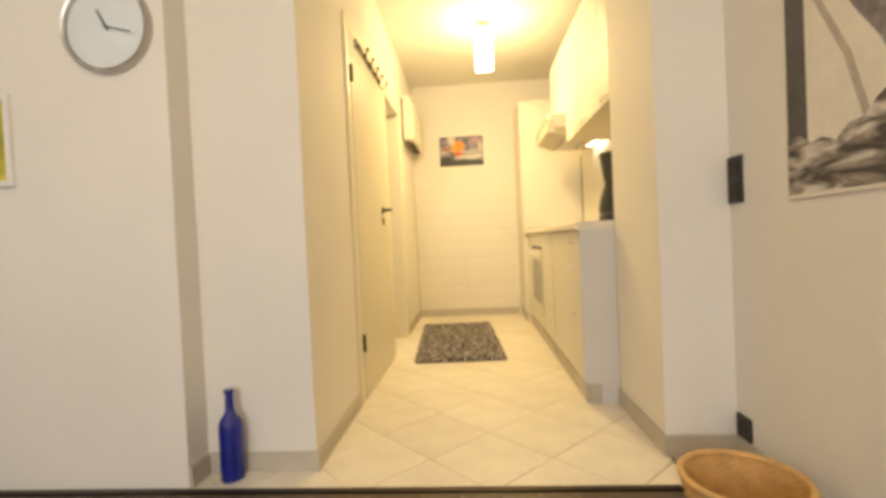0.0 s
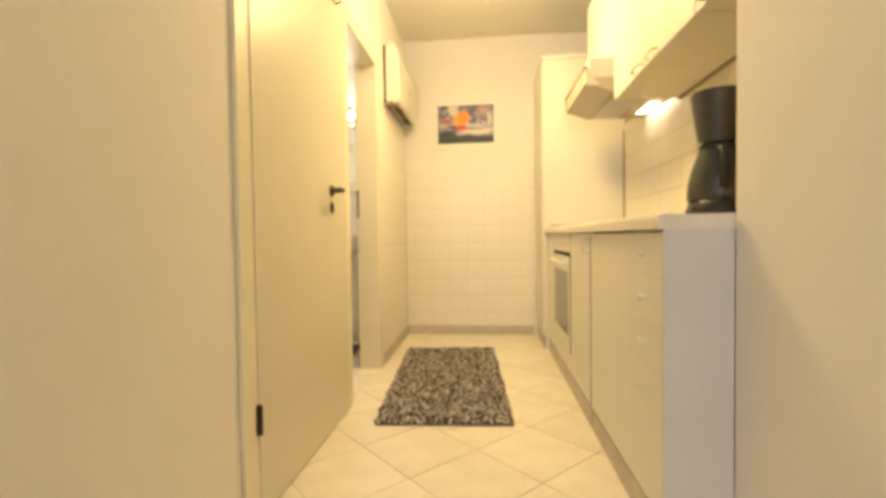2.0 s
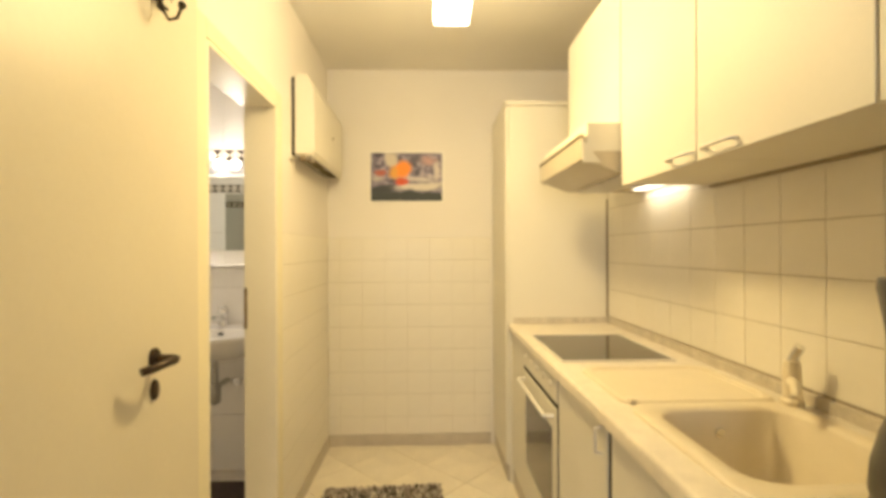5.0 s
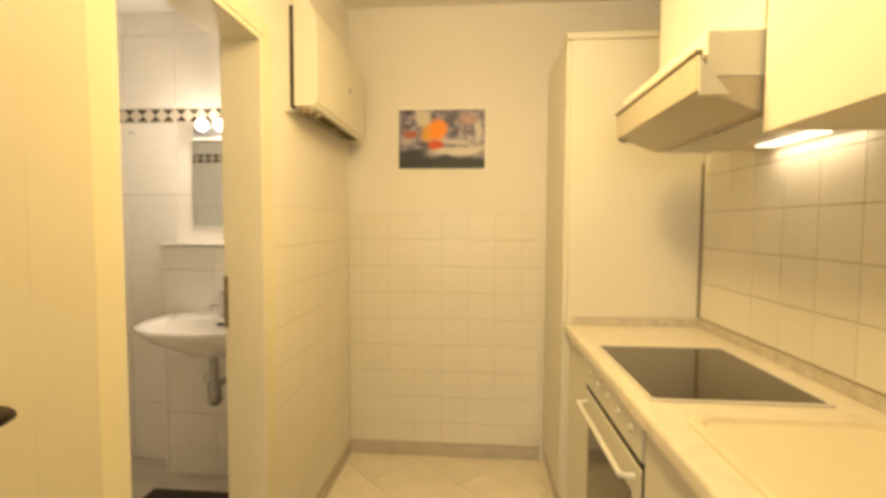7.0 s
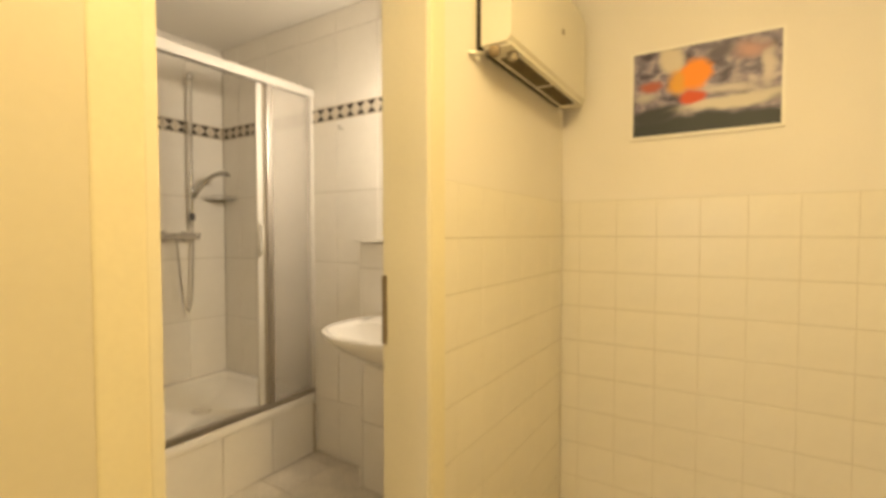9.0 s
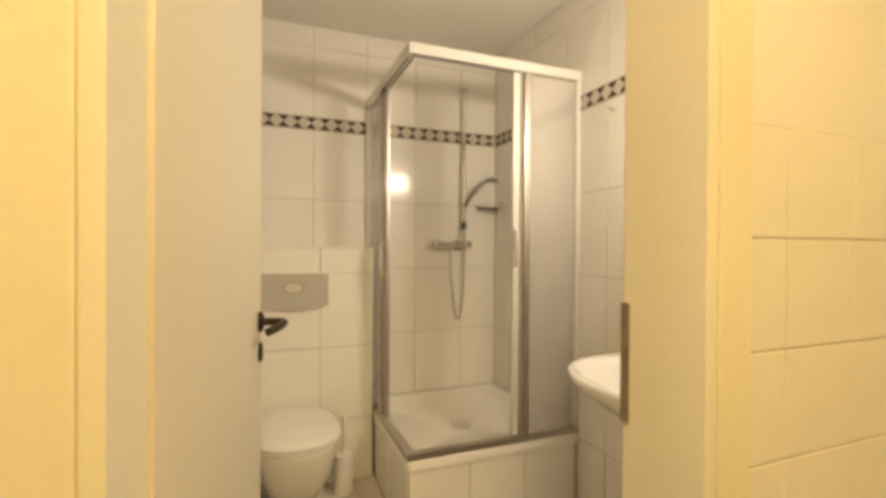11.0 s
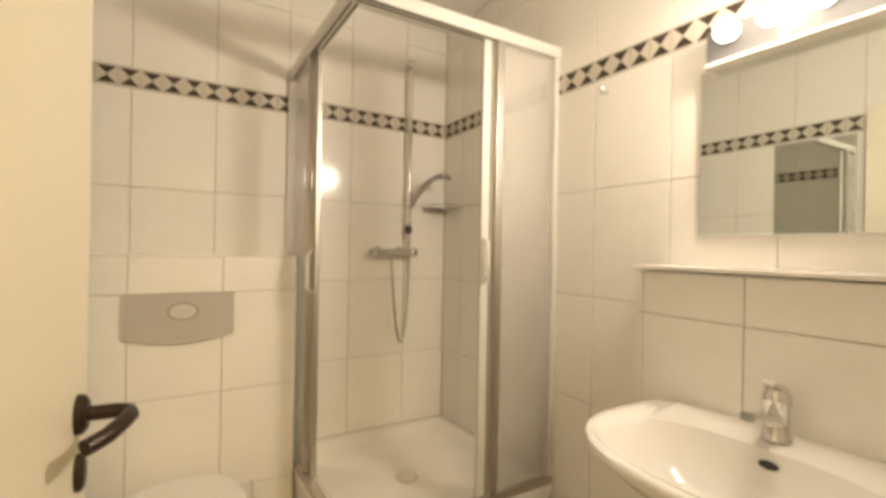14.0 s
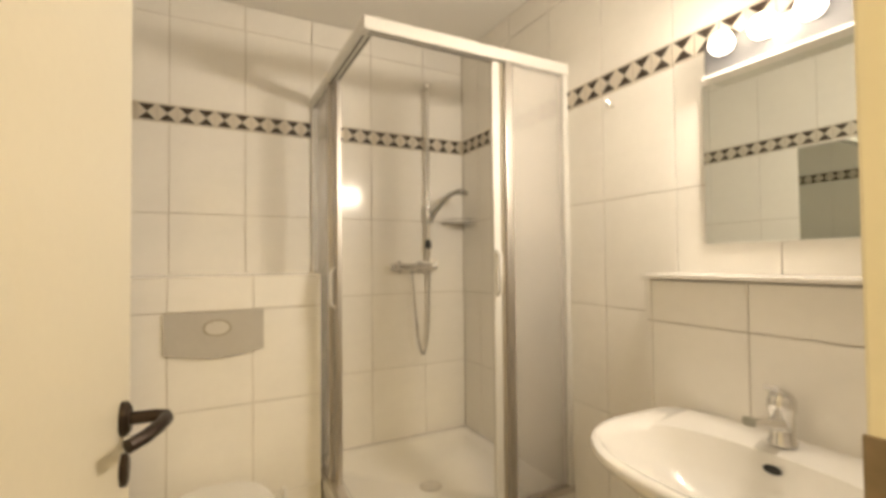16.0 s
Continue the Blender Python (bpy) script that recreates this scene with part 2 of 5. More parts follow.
def poly(points, thick, axis, bm=None):
    """A flat plate: an outline pushed along an axis (0, 1 or 2) by thick."""
    b = bmesh.new()
    lo = [b.verts.new(p) for p in points]
    q = [list(p) for p in points]
    for p in q:
        p[axis] += thick
    hi = [b.verts.new(p) for p in q]
    b.faces.new(lo[::-1])
    b.faces.new(hi)
    n = len(lo)
    for i in range(n):
        b.faces.new((lo[i], lo[(i + 1) % n], hi[(i + 1) % n], hi[i]))
    return join(bm, b)


def struct(name, bm, material, label, category):
    ob = part(name, bm, material, kind="structure")
    return tagged(ob, label, category, kind="structure")


# ---- plan ----
LW, BK, KW = -0.35, 5.75, 1.37        # kitchen: side wall, end wall, wall behind the worktop
BWX, BWY, BNY = -2.63, 5.58, 3.95    # bathroom: shower wall, basin wall, wall behind the door
WTK = 0.118                           # wall between kitchen and bathroom
H, BH = 2.57, 2.50                    # ceilings
D1A, D1B, D1H = 3.055, 3.835, 1.995     # closed door in the hall
D2A, D2B, D2H = 4.032, 4.677, 1.985    # bathroom doorway
NY, NR, CY = 2.325, 2.410, 2.20       # hall opening, both sides, and clock wall
LX = 1.235                            # living room side wall
FAR = 5.21                            # far end of the worktop
END = 2.95                            # near end of the kitchen units

# walls
b = box(LW - WTK, LW, NY, D1A, 0, H)
box(LW - WTK, LW, D1A, D1B, D1H, H, bm=b)
box(LW - WTK, LW, D1B, D2A, 0, H, bm=b)
box(LW - WTK, LW, D2A, D2B, D2H, H, bm=b)
box(LW - WTK, LW, D2B, BK + 0.12, 0, H, bm=b)
wall_left = struct("wall_west", b, PLASTER, "cream painted kitchen wall with two doorways", "wall")
wall_back = struct("wall_north", box(LW, KW + 0.12, BK, BK + 0.12, 0, H), PLASTER, "cream painted end wall with tiles below", "wall")
wall_right = struct("wall_east", box(KW, KW + 0.12, END, BK, 0, H), GROUT_K, "painted wall behind the kitchen worktop", "wall")
struct("wall_pier", box(0.975, KW + 0.12, NR, END, 0, H, 0.004), PLASTER, "plastered pier beside the kitchen units", "wall")
struct("wall_living_east", box(LX, LX + 0.12, -2.5, NR, 0, H), PLASTER, "beige painted living room wall", "wall")
b = box(-2.60, -0.775, CY, 2.66, 0, H, 0.004)
box(-0.775, LW - WTK, NY, 2.66, 0, H, bm=b)
struct("wall_living_north", b, PLASTER, "pale painted living room wall with a step in it", "wall")
struct("wall_living_west", box(-2.72, -2.60, -2.5, 2.60, 0, H), PLASTER, "plain painted living room wall", "wall")
b = box(-2.72, -1.4, -2.62, -2.5, 0, H)
box(0.2, LX + 0.12, -2.62, -2.5, 0, H, bm=b)
box(-1.4, 0.2, -2.62, -2.5, 0, 0.95, bm=b)
box(-1.4, 0.2, -2.62, -2.5, 2.15, H, bm=b)
struct("wall_living_south", b, PLASTER, "plain painted living room wall with a window opening", "wall")
wall_bn = struct("wall_bath_north", box(BWX - 0.1, LW - WTK, BWY, BWY + 0.1, 0, BH), GROUT, "bathroom wall behind the basin", "wall")
wall_bw = struct("wall_bath_west", box(BWX - 0.1, BWX, BNY - 0.1, BWY, 0, BH), GROUT, "bathroom wall behind toilet and shower", "wall")
wall_bs = struct("wall_bath_south", box(BWX, LW - WTK, BNY - 0.1, BNY, 0, BH), GROUT, "bathroom wall behind the open door", "wall")
struct("ceiling", box(-2.72, KW + 0.12, -2.62, BK + 0.12, H, H + 0.1), CEIL, "cream painted ceiling", "ceiling")
struct("ceiling_bath", box(BWX - 0.1, LW - WTK, BNY - 0.1, BWY + 0.1, BH, BH + 0.06), CEIL, "white painted bathroom ceiling", "ceiling")
struct("floor_base", box(-2.72, KW + 0.12, -2.62, BK + 0.12, -0.12, -0.006), FGROUT, "floor screed with tile joints", "floor")


# ---- tiles on walls and floor ----
TILE_MESH = {}


def tile_mesh(w, h, t, material):
    key = (round(w, 3), round(h, 3), t, material.name)
    if key not in TILE_MESH:
        c = 0.0022
        b = bmesh.new()
        lo = [b.verts.new(p) for p in ((0, 0, 0), (w, 0, 0), (w, 0, h), (0, 0, h))]
        mid = [b.verts.new(p) for p in ((0, -t + c / 2, 0), (w, -t + c / 2, 0), (w, -t + c / 2, h), (0, -t + c / 2, h))]
        hi = [b.verts.new(p) for p in ((c, -t, c), (w - c, -t, c), (w - c, -t, h - c), (c, -t, h - c))]
        b.faces.new(hi)
        for i in range(4):
            j = (i + 1) % 4
            b.faces.new((lo[i], lo[j], mid[j], mid[i]))
            b.faces.new((mid[i], mid[j], hi[j], hi[i]))
        bmesh.ops.recalc_face_normals(b, faces=b.faces)
        me = bpy.data.meshes.new("tile")
        b.to_mesh(me)
        b.free()
        me.materials.append(material)
        TILE_MESH[key] = me
    return TILE_MESH[key]


def steps(a, b, pitch, phase):
    """Cuts the stretch a..b at phase + k * pitch."""
    cuts = [a]
    k = math.ceil((a - phase) / pitch + 1e-4)
    while phase + k * pitch < b - 1e-4:
        cuts.append(phase + k * pitch)
        k += 1
    cuts.append(b)
    return [(p, q) for p, q in zip(cuts, cuts[1:]) if q - p > 0.012]


def tile_wall(parent, facing, plane, u, z, pitch, phase, material, t=0.006, joint=0.003, skip=None, upright=1.0):
    """Tiles on a wall: facing is the side that they look to; u and z are the stretches covered."""
    turn = {"-y": 0, "+x": 90, "-x": -90, "+y": 180}[facing]
    for u0, u1 in steps(*u, pitch[0], phase[0]):
        for z0, z1 in steps(*z, pitch[1], phase[1]):
            if skip and skip((u0 + u1) / 2, (z0 + z1) / 2):
                continue
            ob = new("tile", tile_mesh(u1 - u0 - joint * upright, z1 - z0 - joint, t, material))
            s = u0 + joint * upright / 2 if facing in ("-y", "+x") else u1 - joint * upright / 2
            x, y = (s, plane) if facing in ("-y", "+y") else (plane, s)
            ob.parent = parent
            ob.matrix_basis = pose(x, y, z0 + joint / 2, 0, 0, turn)


def border_mesh(w, h):
    """A border tile with two dark bow-tie triangles pairs on a cream ground."""
    b = box(0.001, w - 0.001, -0.007, 0, 0, h)
    m, e = w / 2, 0.007
    for pts in (((0.005, h - e), (w - 0.005, h - e), (m, h * 0.515)), ((0.005, e), (w - 0.005, e), (m, h * 0.485))):
        n0 = len(b.faces)
        poly([(p[0], -0.0078, p[1]) for p in pts], 0.0015, 1, b)
        b.faces.ensure_lookup_table()
        for f in b.faces[n0:]:
            f.material_index = 1
    bmesh.ops.recalc_face_normals(b, faces=b.faces)
    me = bpy.data.meshes.new("border_tile")
    b.to_mesh(me)
    b.free()
    me.materials.append(BORDERW)
    me.materials.append(BORDERB)
    return me


BAND0, BAND1 = 1.905, 1.985
BORDER = border_mesh(0.0735, BAND1 - BAND0)


def border_row(parent, facing, plane, u):
    turn = {"-y": 0, "+x": 90, "+y": 180}[facing]
    n = int((u[1] - u[0]) / 0.075)
    for k in range(n):
        s = u[0] + 0.075 * k
        s = s if facing != "+y" else s + 0.0735
        ob = new("border_tile", BORDER)
        ob.parent = parent
        ob.matrix_basis = pose(*((s, plane) if facing != "+x" else (plane, s)), BAND0, 0, 0, turn)


# ---- skirting, door frames and doors ----
def skirting(name, x0, x1, y0, y1, h=0.075):
    return struct(name, box(x0, x1, y0, y1, 0, h, 0.003), SKIRT, "low beige tile skirting along the wall", "skirting")


skirting("baseboard_1", LW, 0.76, BK - 0.012, BK)
skirting("baseboard_2", LW, LW + 0.012, D2B + 0.075, BK - 0.012)
skirting("baseboard_3", LW, LW + 0.012, NY, D1A - 0.075)
skirting("baseboard_4", -0.775, LW + 0.012, NY - 0.012, NY)
skirting("baseboard_5", -0.775, -0.763, CY, NY - 0.012)
skirting("baseboard_6", 0.963, 0.975, NR, END)
skirting("baseboard_7", 0.963, LX, NR - 0.012, NR)
skirting("baseboard_8", LX - 0.012, LX, -2.5, NR - 0.012)


def door_frame(name, a, c, h, label, plain=False, wide=0.07):
    """A steel-type frame that wraps the wall's edge, with casing on both faces."""
    w, d = wide, 0.012
    x0, x1 = LW - WTK, LW
    b = box(x0 - d, x1 + d, a - 0.004, a + 0.014, 0, h, 0.003)
    box(x0 - d, x1 + d, c - 0.014, c + 0.004, 0, h, 0.003, bm=b)
    box(x0 - d, x1 + d, a + 0.014, c - 0.014, h - 0.014, h + 0.004, 0.003, bm=b)
    jamb = len(b.faces)
    for s0, s1 in ((x1, x1 + d + 0.002), (x0 - d - 0.002, x0)):
        box(s0, s1, a - w, a - 0.004, 0, h + w, 0.004, bm=b)
        if not plain:
            box(s0, s1, c + 0.004, c + w, 0, h + w, 0.004, bm=b)
        box(s0, s1, a - 0.004, c + 0.004, h + 0.004, h + w, 0.004, bm=b)
    b.faces.ensure_lookup_table()
    for f in b.faces[jamb:]:
        f.material_index = 1
    return struct(name, b, [FRAMEP, CASING], label, "door frame")


door_frame("trim_door_1", D1A, D1B, D1H, "cream lacquered frame of the closed hall door", True)
struct("trim_board", box(LW, LW + 0.0155, D1B + 0.0042, D2A - 0.0645, 0, D1H + 0.068, 0.0004, 1), DOORP, "cream lacquered board between the two doors", "door frame")
frame_2 = door_frame("trim_door_2", D2A, D2B, D2H, "cream lacquered frame of the bathroom doorway", wide=0.064)


def lever(parent, at, side, out):
    """Dark lever handle and key plate. at: pivot on the leaf; side: the way along the leaf; out: the way off it."""
    at, side, out = Vector(at), Vector(side), Vector(out)
    up = Vector((0, 0, 1))

    def ring(centre, rx, rz, n=20):
        return [centre + side * rx * math.cos(2 * math.pi * k / n) + up * rz * math.sin(2 * math.pi * k / n) for k in range(n)]

    rose = part("rosette", loft([ring(at, 0.019, 0.026), ring(at + out * 0.007, 0.019, 0.026), ring(at + out * 0.012, 0.014, 0.019)]), BRONZE, parent, "dark bronze rosette", 40)
    path = [at + out * 0.008, at + out * 0.044, at + out * 0.058 + side * 0.006, at + out * 0.063 + side * 0.024, at + out * 0.060 + side * 0.052, at + out * 0.050 + side * 0.082 - up * 0.004, at + out * 0.034 + side * 0.102 - up * 0.008]
    part("lever", tube(path, 0.0098, 14), BRONZE, parent, "dark bronze lever handle", 50)
    low = at - up * 0.076
    b = loft([ring(low, 0.015, 0.025), ring(low + out * 0.006, 0.015, 0.025), ring(low + out * 0.009, 0.011, 0.020)])
    part("keyhole_plate", b, BRONZE, parent, "dark oval keyhole plate", 40)


# closed hall door: rebated leaf lies on the frame
door_1 = part("door_1", box(LW - 0.028, LW + 0.016, D1A + 0.010, D1B + 0.0040, 0.006, D1H - 0.008, 0.0004, 1), DOORP, kind="structure")
tagged(door_1, "closed cream lacquered flush door with dark handle", "door")
lever(door_1, (LW + 0.016, D1B - 0.085, 1.075), (0, -1, 0), (1, 0, 0))
for hz in (0.27, 1.72):
    part("hinge", lathe([(0.009, 0), (0.009, 0.09)], (LW + 0.020, D1A + 0.004, hz), 12), BRONZE, door_1, "dark barrel hinge", 40)

# open bathroom door, turned into the bathroom
HX, HY = LW - WTK + 0.002, D2A + 0.020
leaf = box(-0.750, 0, -0.038, 0.0, 0.010, 1.970, 0.003)
door_2 = part("door_2", turned(leaf, pose(HX, HY, 0, 0, 0, -7.2)), DOORP, kind="structure")
tagged(door_2, "open cream lacquered bathroom door with dark handle", "door")
way = Vector((math.cos(radians(-7.2)), math.sin(radians(-7.2)), 0))
off = Vector((math.sin(radians(7.2)), math.cos(radians(7.2)), 0))
lever(door_2, Vector((HX, HY, 1.060)) - way * 0.708, way, off)
lever(door_2, Vector((HX, HY, 1.060)) - way * 0.708 - off * 0.038, way, -off)
for hz in (0.25, 1.70):
    part("hinge", lathe([(0.008, 0), (0.008, 0.08)], (HX + 0.006, HY + 0.006, hz), 12), STEEL, door_2, "steel hinge", 40)
strike = part("strike_plate", box(LW - WTK - 0.0135, LW - WTK + 0.002, D2B - 0.0170, D2B - 0.0135, 0.99, 1.17, 0.0008, 1), STRIKE, frame_2, "browned metal strike plate")

# ---- living room end ----
# threshold between tiles and dark floor
struct("floor_threshold", box(-2.6, LX, 2.165, 2.190, -0.006, 0.006, 0.002), BRONZE, "dark metal strip between tile and wooden floor", "threshold")


def clock(at, r):
    c = thing("wall_clock", at, "round silver-rimmed analogue wall clock with pale dial", "clock")
    x, y, z = at
    part("rim", lathe([(r - 0.012, 0), (r, 0.0), (r, -0.020), (r - 0.005, -0.030), (r - 0.014, -0.026), (r - 0.016, -0.010)], at, 48, "y", close=False), ALU, c, "brushed silver rim", 40)
    part("dial", lathe([(r - 0.013, -0.002), (r - 0.013, -0.010)], at, 48, "y"), CLOCKF, c, "pale grey dial")
    for k in range(12):
        a = radians(30 * k)
        p = Vector((x + (r - 0.030) * math.sin(a), y - 0.0105, z + (r - 0.030) * math.cos(a)))
        bb = box(-0.0025, 0.0025, -0.001, 0, -0.011, 0.011)
        part("hour_mark", turned(bb, Matrix.Translation(p) @ Matrix.Rotation(a, 4, "Y")), GREYP, c)
    for n, ln, w, a in (("hour_pointer", 0.070, 0.004, -28), ("minute_pointer", 0.090, 0.0028, 104)):
        bb = box(-w, w, -0.0015, 0, -0.015, ln)
        part(n, turned(bb, Matrix.Translation((x, y - 0.013, z)) @ Matrix.Rotation(radians(a), 4, "Y")), SMOKE, c)
    g = part("cover_glass", lathe([(0.001, -0.0215), (r - 0.018, -0.020), (r - 0.018, -0.0185)], at, 48, "y"), CLEAR, c, "clear cover glass", 40)
    g.visible_shadow = False


clock((-0.978, CY, 1.655), 0.164)


def framed_print(name, y, x0, x1, z0, z1):
    p = thing(name, ((x0 + x1) / 2, y, z0), "white-framed print in yellow and green on the living room wall", "picture")
    w = 0.02
    for n, dims in (("frame_side", (x0, x0 + w, z0, z1)), ("frame_side", (x1 - w, x1, z0, z1)), ("frame_rail", (x0 + w, x1 - w, z0, z0 + w)), ("frame_rail", (x0 + w, x1 - w, z1 - w, z1))):
        part(n, box(dims[0], dims[1], y - 0.018, y, dims[2], dims[3], 0.002), WHITEP, p, "white frame")
    part("print", box(x0 + w, x1 - w, y - 0.008, y - 0.002, z0 + w, z1 - w), mat("yellow print", (0.50, 0.42, 0.05), 0.5, vary=0.5, scale=9, fine=40), p, "yellow green print")


framed_print("framed_picture", CY, -1.78, -1.365, 1.115, 1.45)


def bottle(at):
    c = thing("wine_bottle", at, "empty cobalt blue glass bottle standing on the floor", "bottle")
    prof = [(0.034, 0.0), (0.041, 0.004), (0.042, 0.02), (0.042, 0.20), (0.037, 0.222), (0.020, 0.245), (0.0155, 0.262), (0.0150, 0.318)]
    part("body", lathe(prof, at, 28), BLUEG, c, "cobalt blue glass body", 50)
    x, y, z = at
    part("lip", lathe([(0.0150, 0.318), (0.0175, 0.320), (0.0178, 0.332), (0.0160, 0.335)], at, 24), BLUEG, c, "dark bottle lip", 40)


bottle((-0.650, 2.268, 0.0))


def basket(at, r, h):
    c = thing("basket", at, "round woven straw basket standing on the floor", "basket")
    n, rows = 60, 13
    x, y, z = at

    def rad(t):
        return r * (0.80 + 0.20 * t)

    for k in range(rows):
        t = (k + 0.5) / rows
        zz = z + 0.008 + t * (h - 0.012)
        ring = [(x + (rad(t) + 0.003 * (1 if (i + k) % 2 else -1)) * math.cos(2 * math.pi * i / n), y + (rad(t) + 0.003 * (1 if (i + k) % 2 else -1)) * math.sin(2 * math.pi * i / n), zz) for i in range(n + 1)]
        part("strand", tube(ring, h / rows * 0.56, 6), BASKETM, c, smooth=60)
    part("rim", tube([(x + r * math.cos(2 * math.pi * i / n), y + r * math.sin(2 * math.pi * i / n), z + h) for i in range(n + 1)], 0.0105, 8), BASKETM, c, "thick straw rim", 60)
    part("bottom", lathe([(0.78 * r, 0.0), (0.80 * r, 0.006), (0.78 * r, 0.012)], at, 40), BASKETM, c, "flat woven bottom")


basket((1.010, 1.975, 0.0), 0.158, 0.140)


def wall_plate(name, y, z, label, cat, sockets):
    """A double plate on the living room wall that looks to -x."""
    x = LX
    n = len(sockets)
    c = thing(name, (x, y, z), label, cat)
    part("frame", box(x - 0.010, x, y - 0.042, y + 0.042, z - 0.042 * n, z + 0.042 * n, 0.003), BLACKP, c, "dark brown plastic frame")
    for k, s in enumerate(sockets):
        zz = z + (n - 1) * 0.040 - k * 0.080
        if s == "rocker":
            b = poly([(x - 0.010, y - 0.028, zz - 0.030), (x - 0.010, y + 0.028, zz - 0.030), (x - 0.010, y + 0.028, zz + 0.030), (x - 0.010, y - 0.028, zz + 0.030)], -0.004, 0)
            part("rocker", b, BRONZE, c, "dark rocker switch")
        else:
            part("outlet", lathe([(0.026, -0.010), (0.026, -0.0125), (0.020, -0.0125), (0.019, -0.0105)], (x, y, zz), 24, "x"), BRONZE, c, "round outlet insert", 40)


wall_plate("light_switch", 2.363, 1.020, "dark double switch plate on the beige wall", "switch", ["rocker", "rocker"])
wall_plate("wall_socket", 2.357, 0.122, "dark socket plate low on the beige wall", "socket", ["outlet"])


def sea_print():
    """Foam and dark water in streaks that rise along the sheet."""
    m = mat("poster sea print", (0.3, 0.3, 0.3), 0.5)
    nt = m.node_tree
    N, L = nt.nodes, nt.links
    co, mp = N.new("ShaderNodeTexCoord"), N.new("ShaderNodeMapping")
    mp.inputs["Rotation"].default_value, mp.inputs["Scale"].default_value = (radians(28), 0, 0), (1, 7, 26)
    nz = N.new("ShaderNodeTexNoise")
    nz.inputs["Scale"].default_value, nz.inputs["Detail"].default_value, nz.inputs["Distortion"].default_value = 1.0, 7, 0.7
    ramp = N.new("ShaderNodeValToRGB")
    e = ramp.color_ramp.elements
    e[0].position, e[0].color = 0.40, (0.055, 0.048, 0.050, 1)
    e[1].position, e[1].color = 0.62, (0.66, 0.62, 0.57, 1)
    e.new(0.50).color = (0.24, 0.205, 0.18, 1)
    L.new(co.outputs["Object"], mp.inputs["Vector"])
    L.new(mp.outputs["Vector"], nz.inputs["Vector"])
    L.new(nz.outputs["Fac"], ramp.inputs["Fac"])
    L.new(ramp.outputs["Color"], N["Principled BSDF"].inputs["Base Color"])
    return m


def sail_poster():
    x, y0, y1, z0, z1 = LX, 1.41, 2.083, 0.925, 1.89
    p = thing("poster", (x, (y0 + y1) / 2, z0), "unframed monochrome poster of a sailing boat in waves", "poster")
    dark = mat("poster dark print", (0.085, 0.075, 0.08), 0.5, vary=0.35, scale=12, fine=50)
    cloud = mat("poster cloud print", (0.20, 0.18, 0.19), 0.5, vary=0.6, scale=10, fine=40)
    pale = mat("poster pale print", (0.74, 0.69, 0.61), 0.5, vary=0.08, scale=9, fine=50)
    seam = mat("poster seam print", (0.42, 0.37, 0.31), 0.5, vary=0.25, scale=14, fine=60)
    part("sheet", box(x - 0.004, x, y0, y1, z0, z1), cloud, p, "dark clouds on the printed sheet")

    def shape(name, pts, m, lift, label):
        part(name, poly([(x - 0.004 - lift, y1 - (y1 - y0) * u, z0 + (z1 - z0) * v) for u, v in pts], -0.0004, 0), m, p, label)

    shape("sky_print", [(0, 0.15), (0.12, 0.15), (0.115, 0.55), (0.095, 1), (0, 1)], dark, 0.0004, "dark sky strip")
    shape("mainsail_print", [(0.12, 0.12), (0.42, 0.12), (0.405, 0.21), (0.32, 0.36), (0.165, 0.57), (0.125, 1), (0.100, 1), (0.118, 0.55)], pale, 0.0008, "pale sail")
    shape("jib_print", [(0.43, 0.17), (0.56, 0.22), (0.47, 0.36), (0.36, 0.47), (0.23, 0.64), (0.165, 1), (0.140, 1), (0.185, 0.57), (0.340, 0.36)], pale, 0.0008, "pale front sail")
    shape("seam_print", [(0.405, 0.16), (0.440, 0.16), (0.350, 0.36), (0.190, 0.57), (0.145, 1), (0.125, 1), (0.165, 0.56), (0.315, 0.36)], seam, 0.0014, "brown grey mast line")
    shape("sea_print", [(0, 0.012), (1, 0.012), (1, 0.42), (0.72, 0.34), (0.56, 0.26), (0.46, 0.225), (0.40, 0.185), (0.33, 0.18), (0.27, 0.145), (0.20, 0.165), (0.14, 0.155), (0.07, 0.185), (0, 0.18)], sea_print(), 0.0018, "streaked grey sea with white foam")
    shape("border_print", [(0, 0), (1, 0), (1, 0.012), (0, 0.012)], pale, 0.0022, "pale lower margin")


sail_poster()

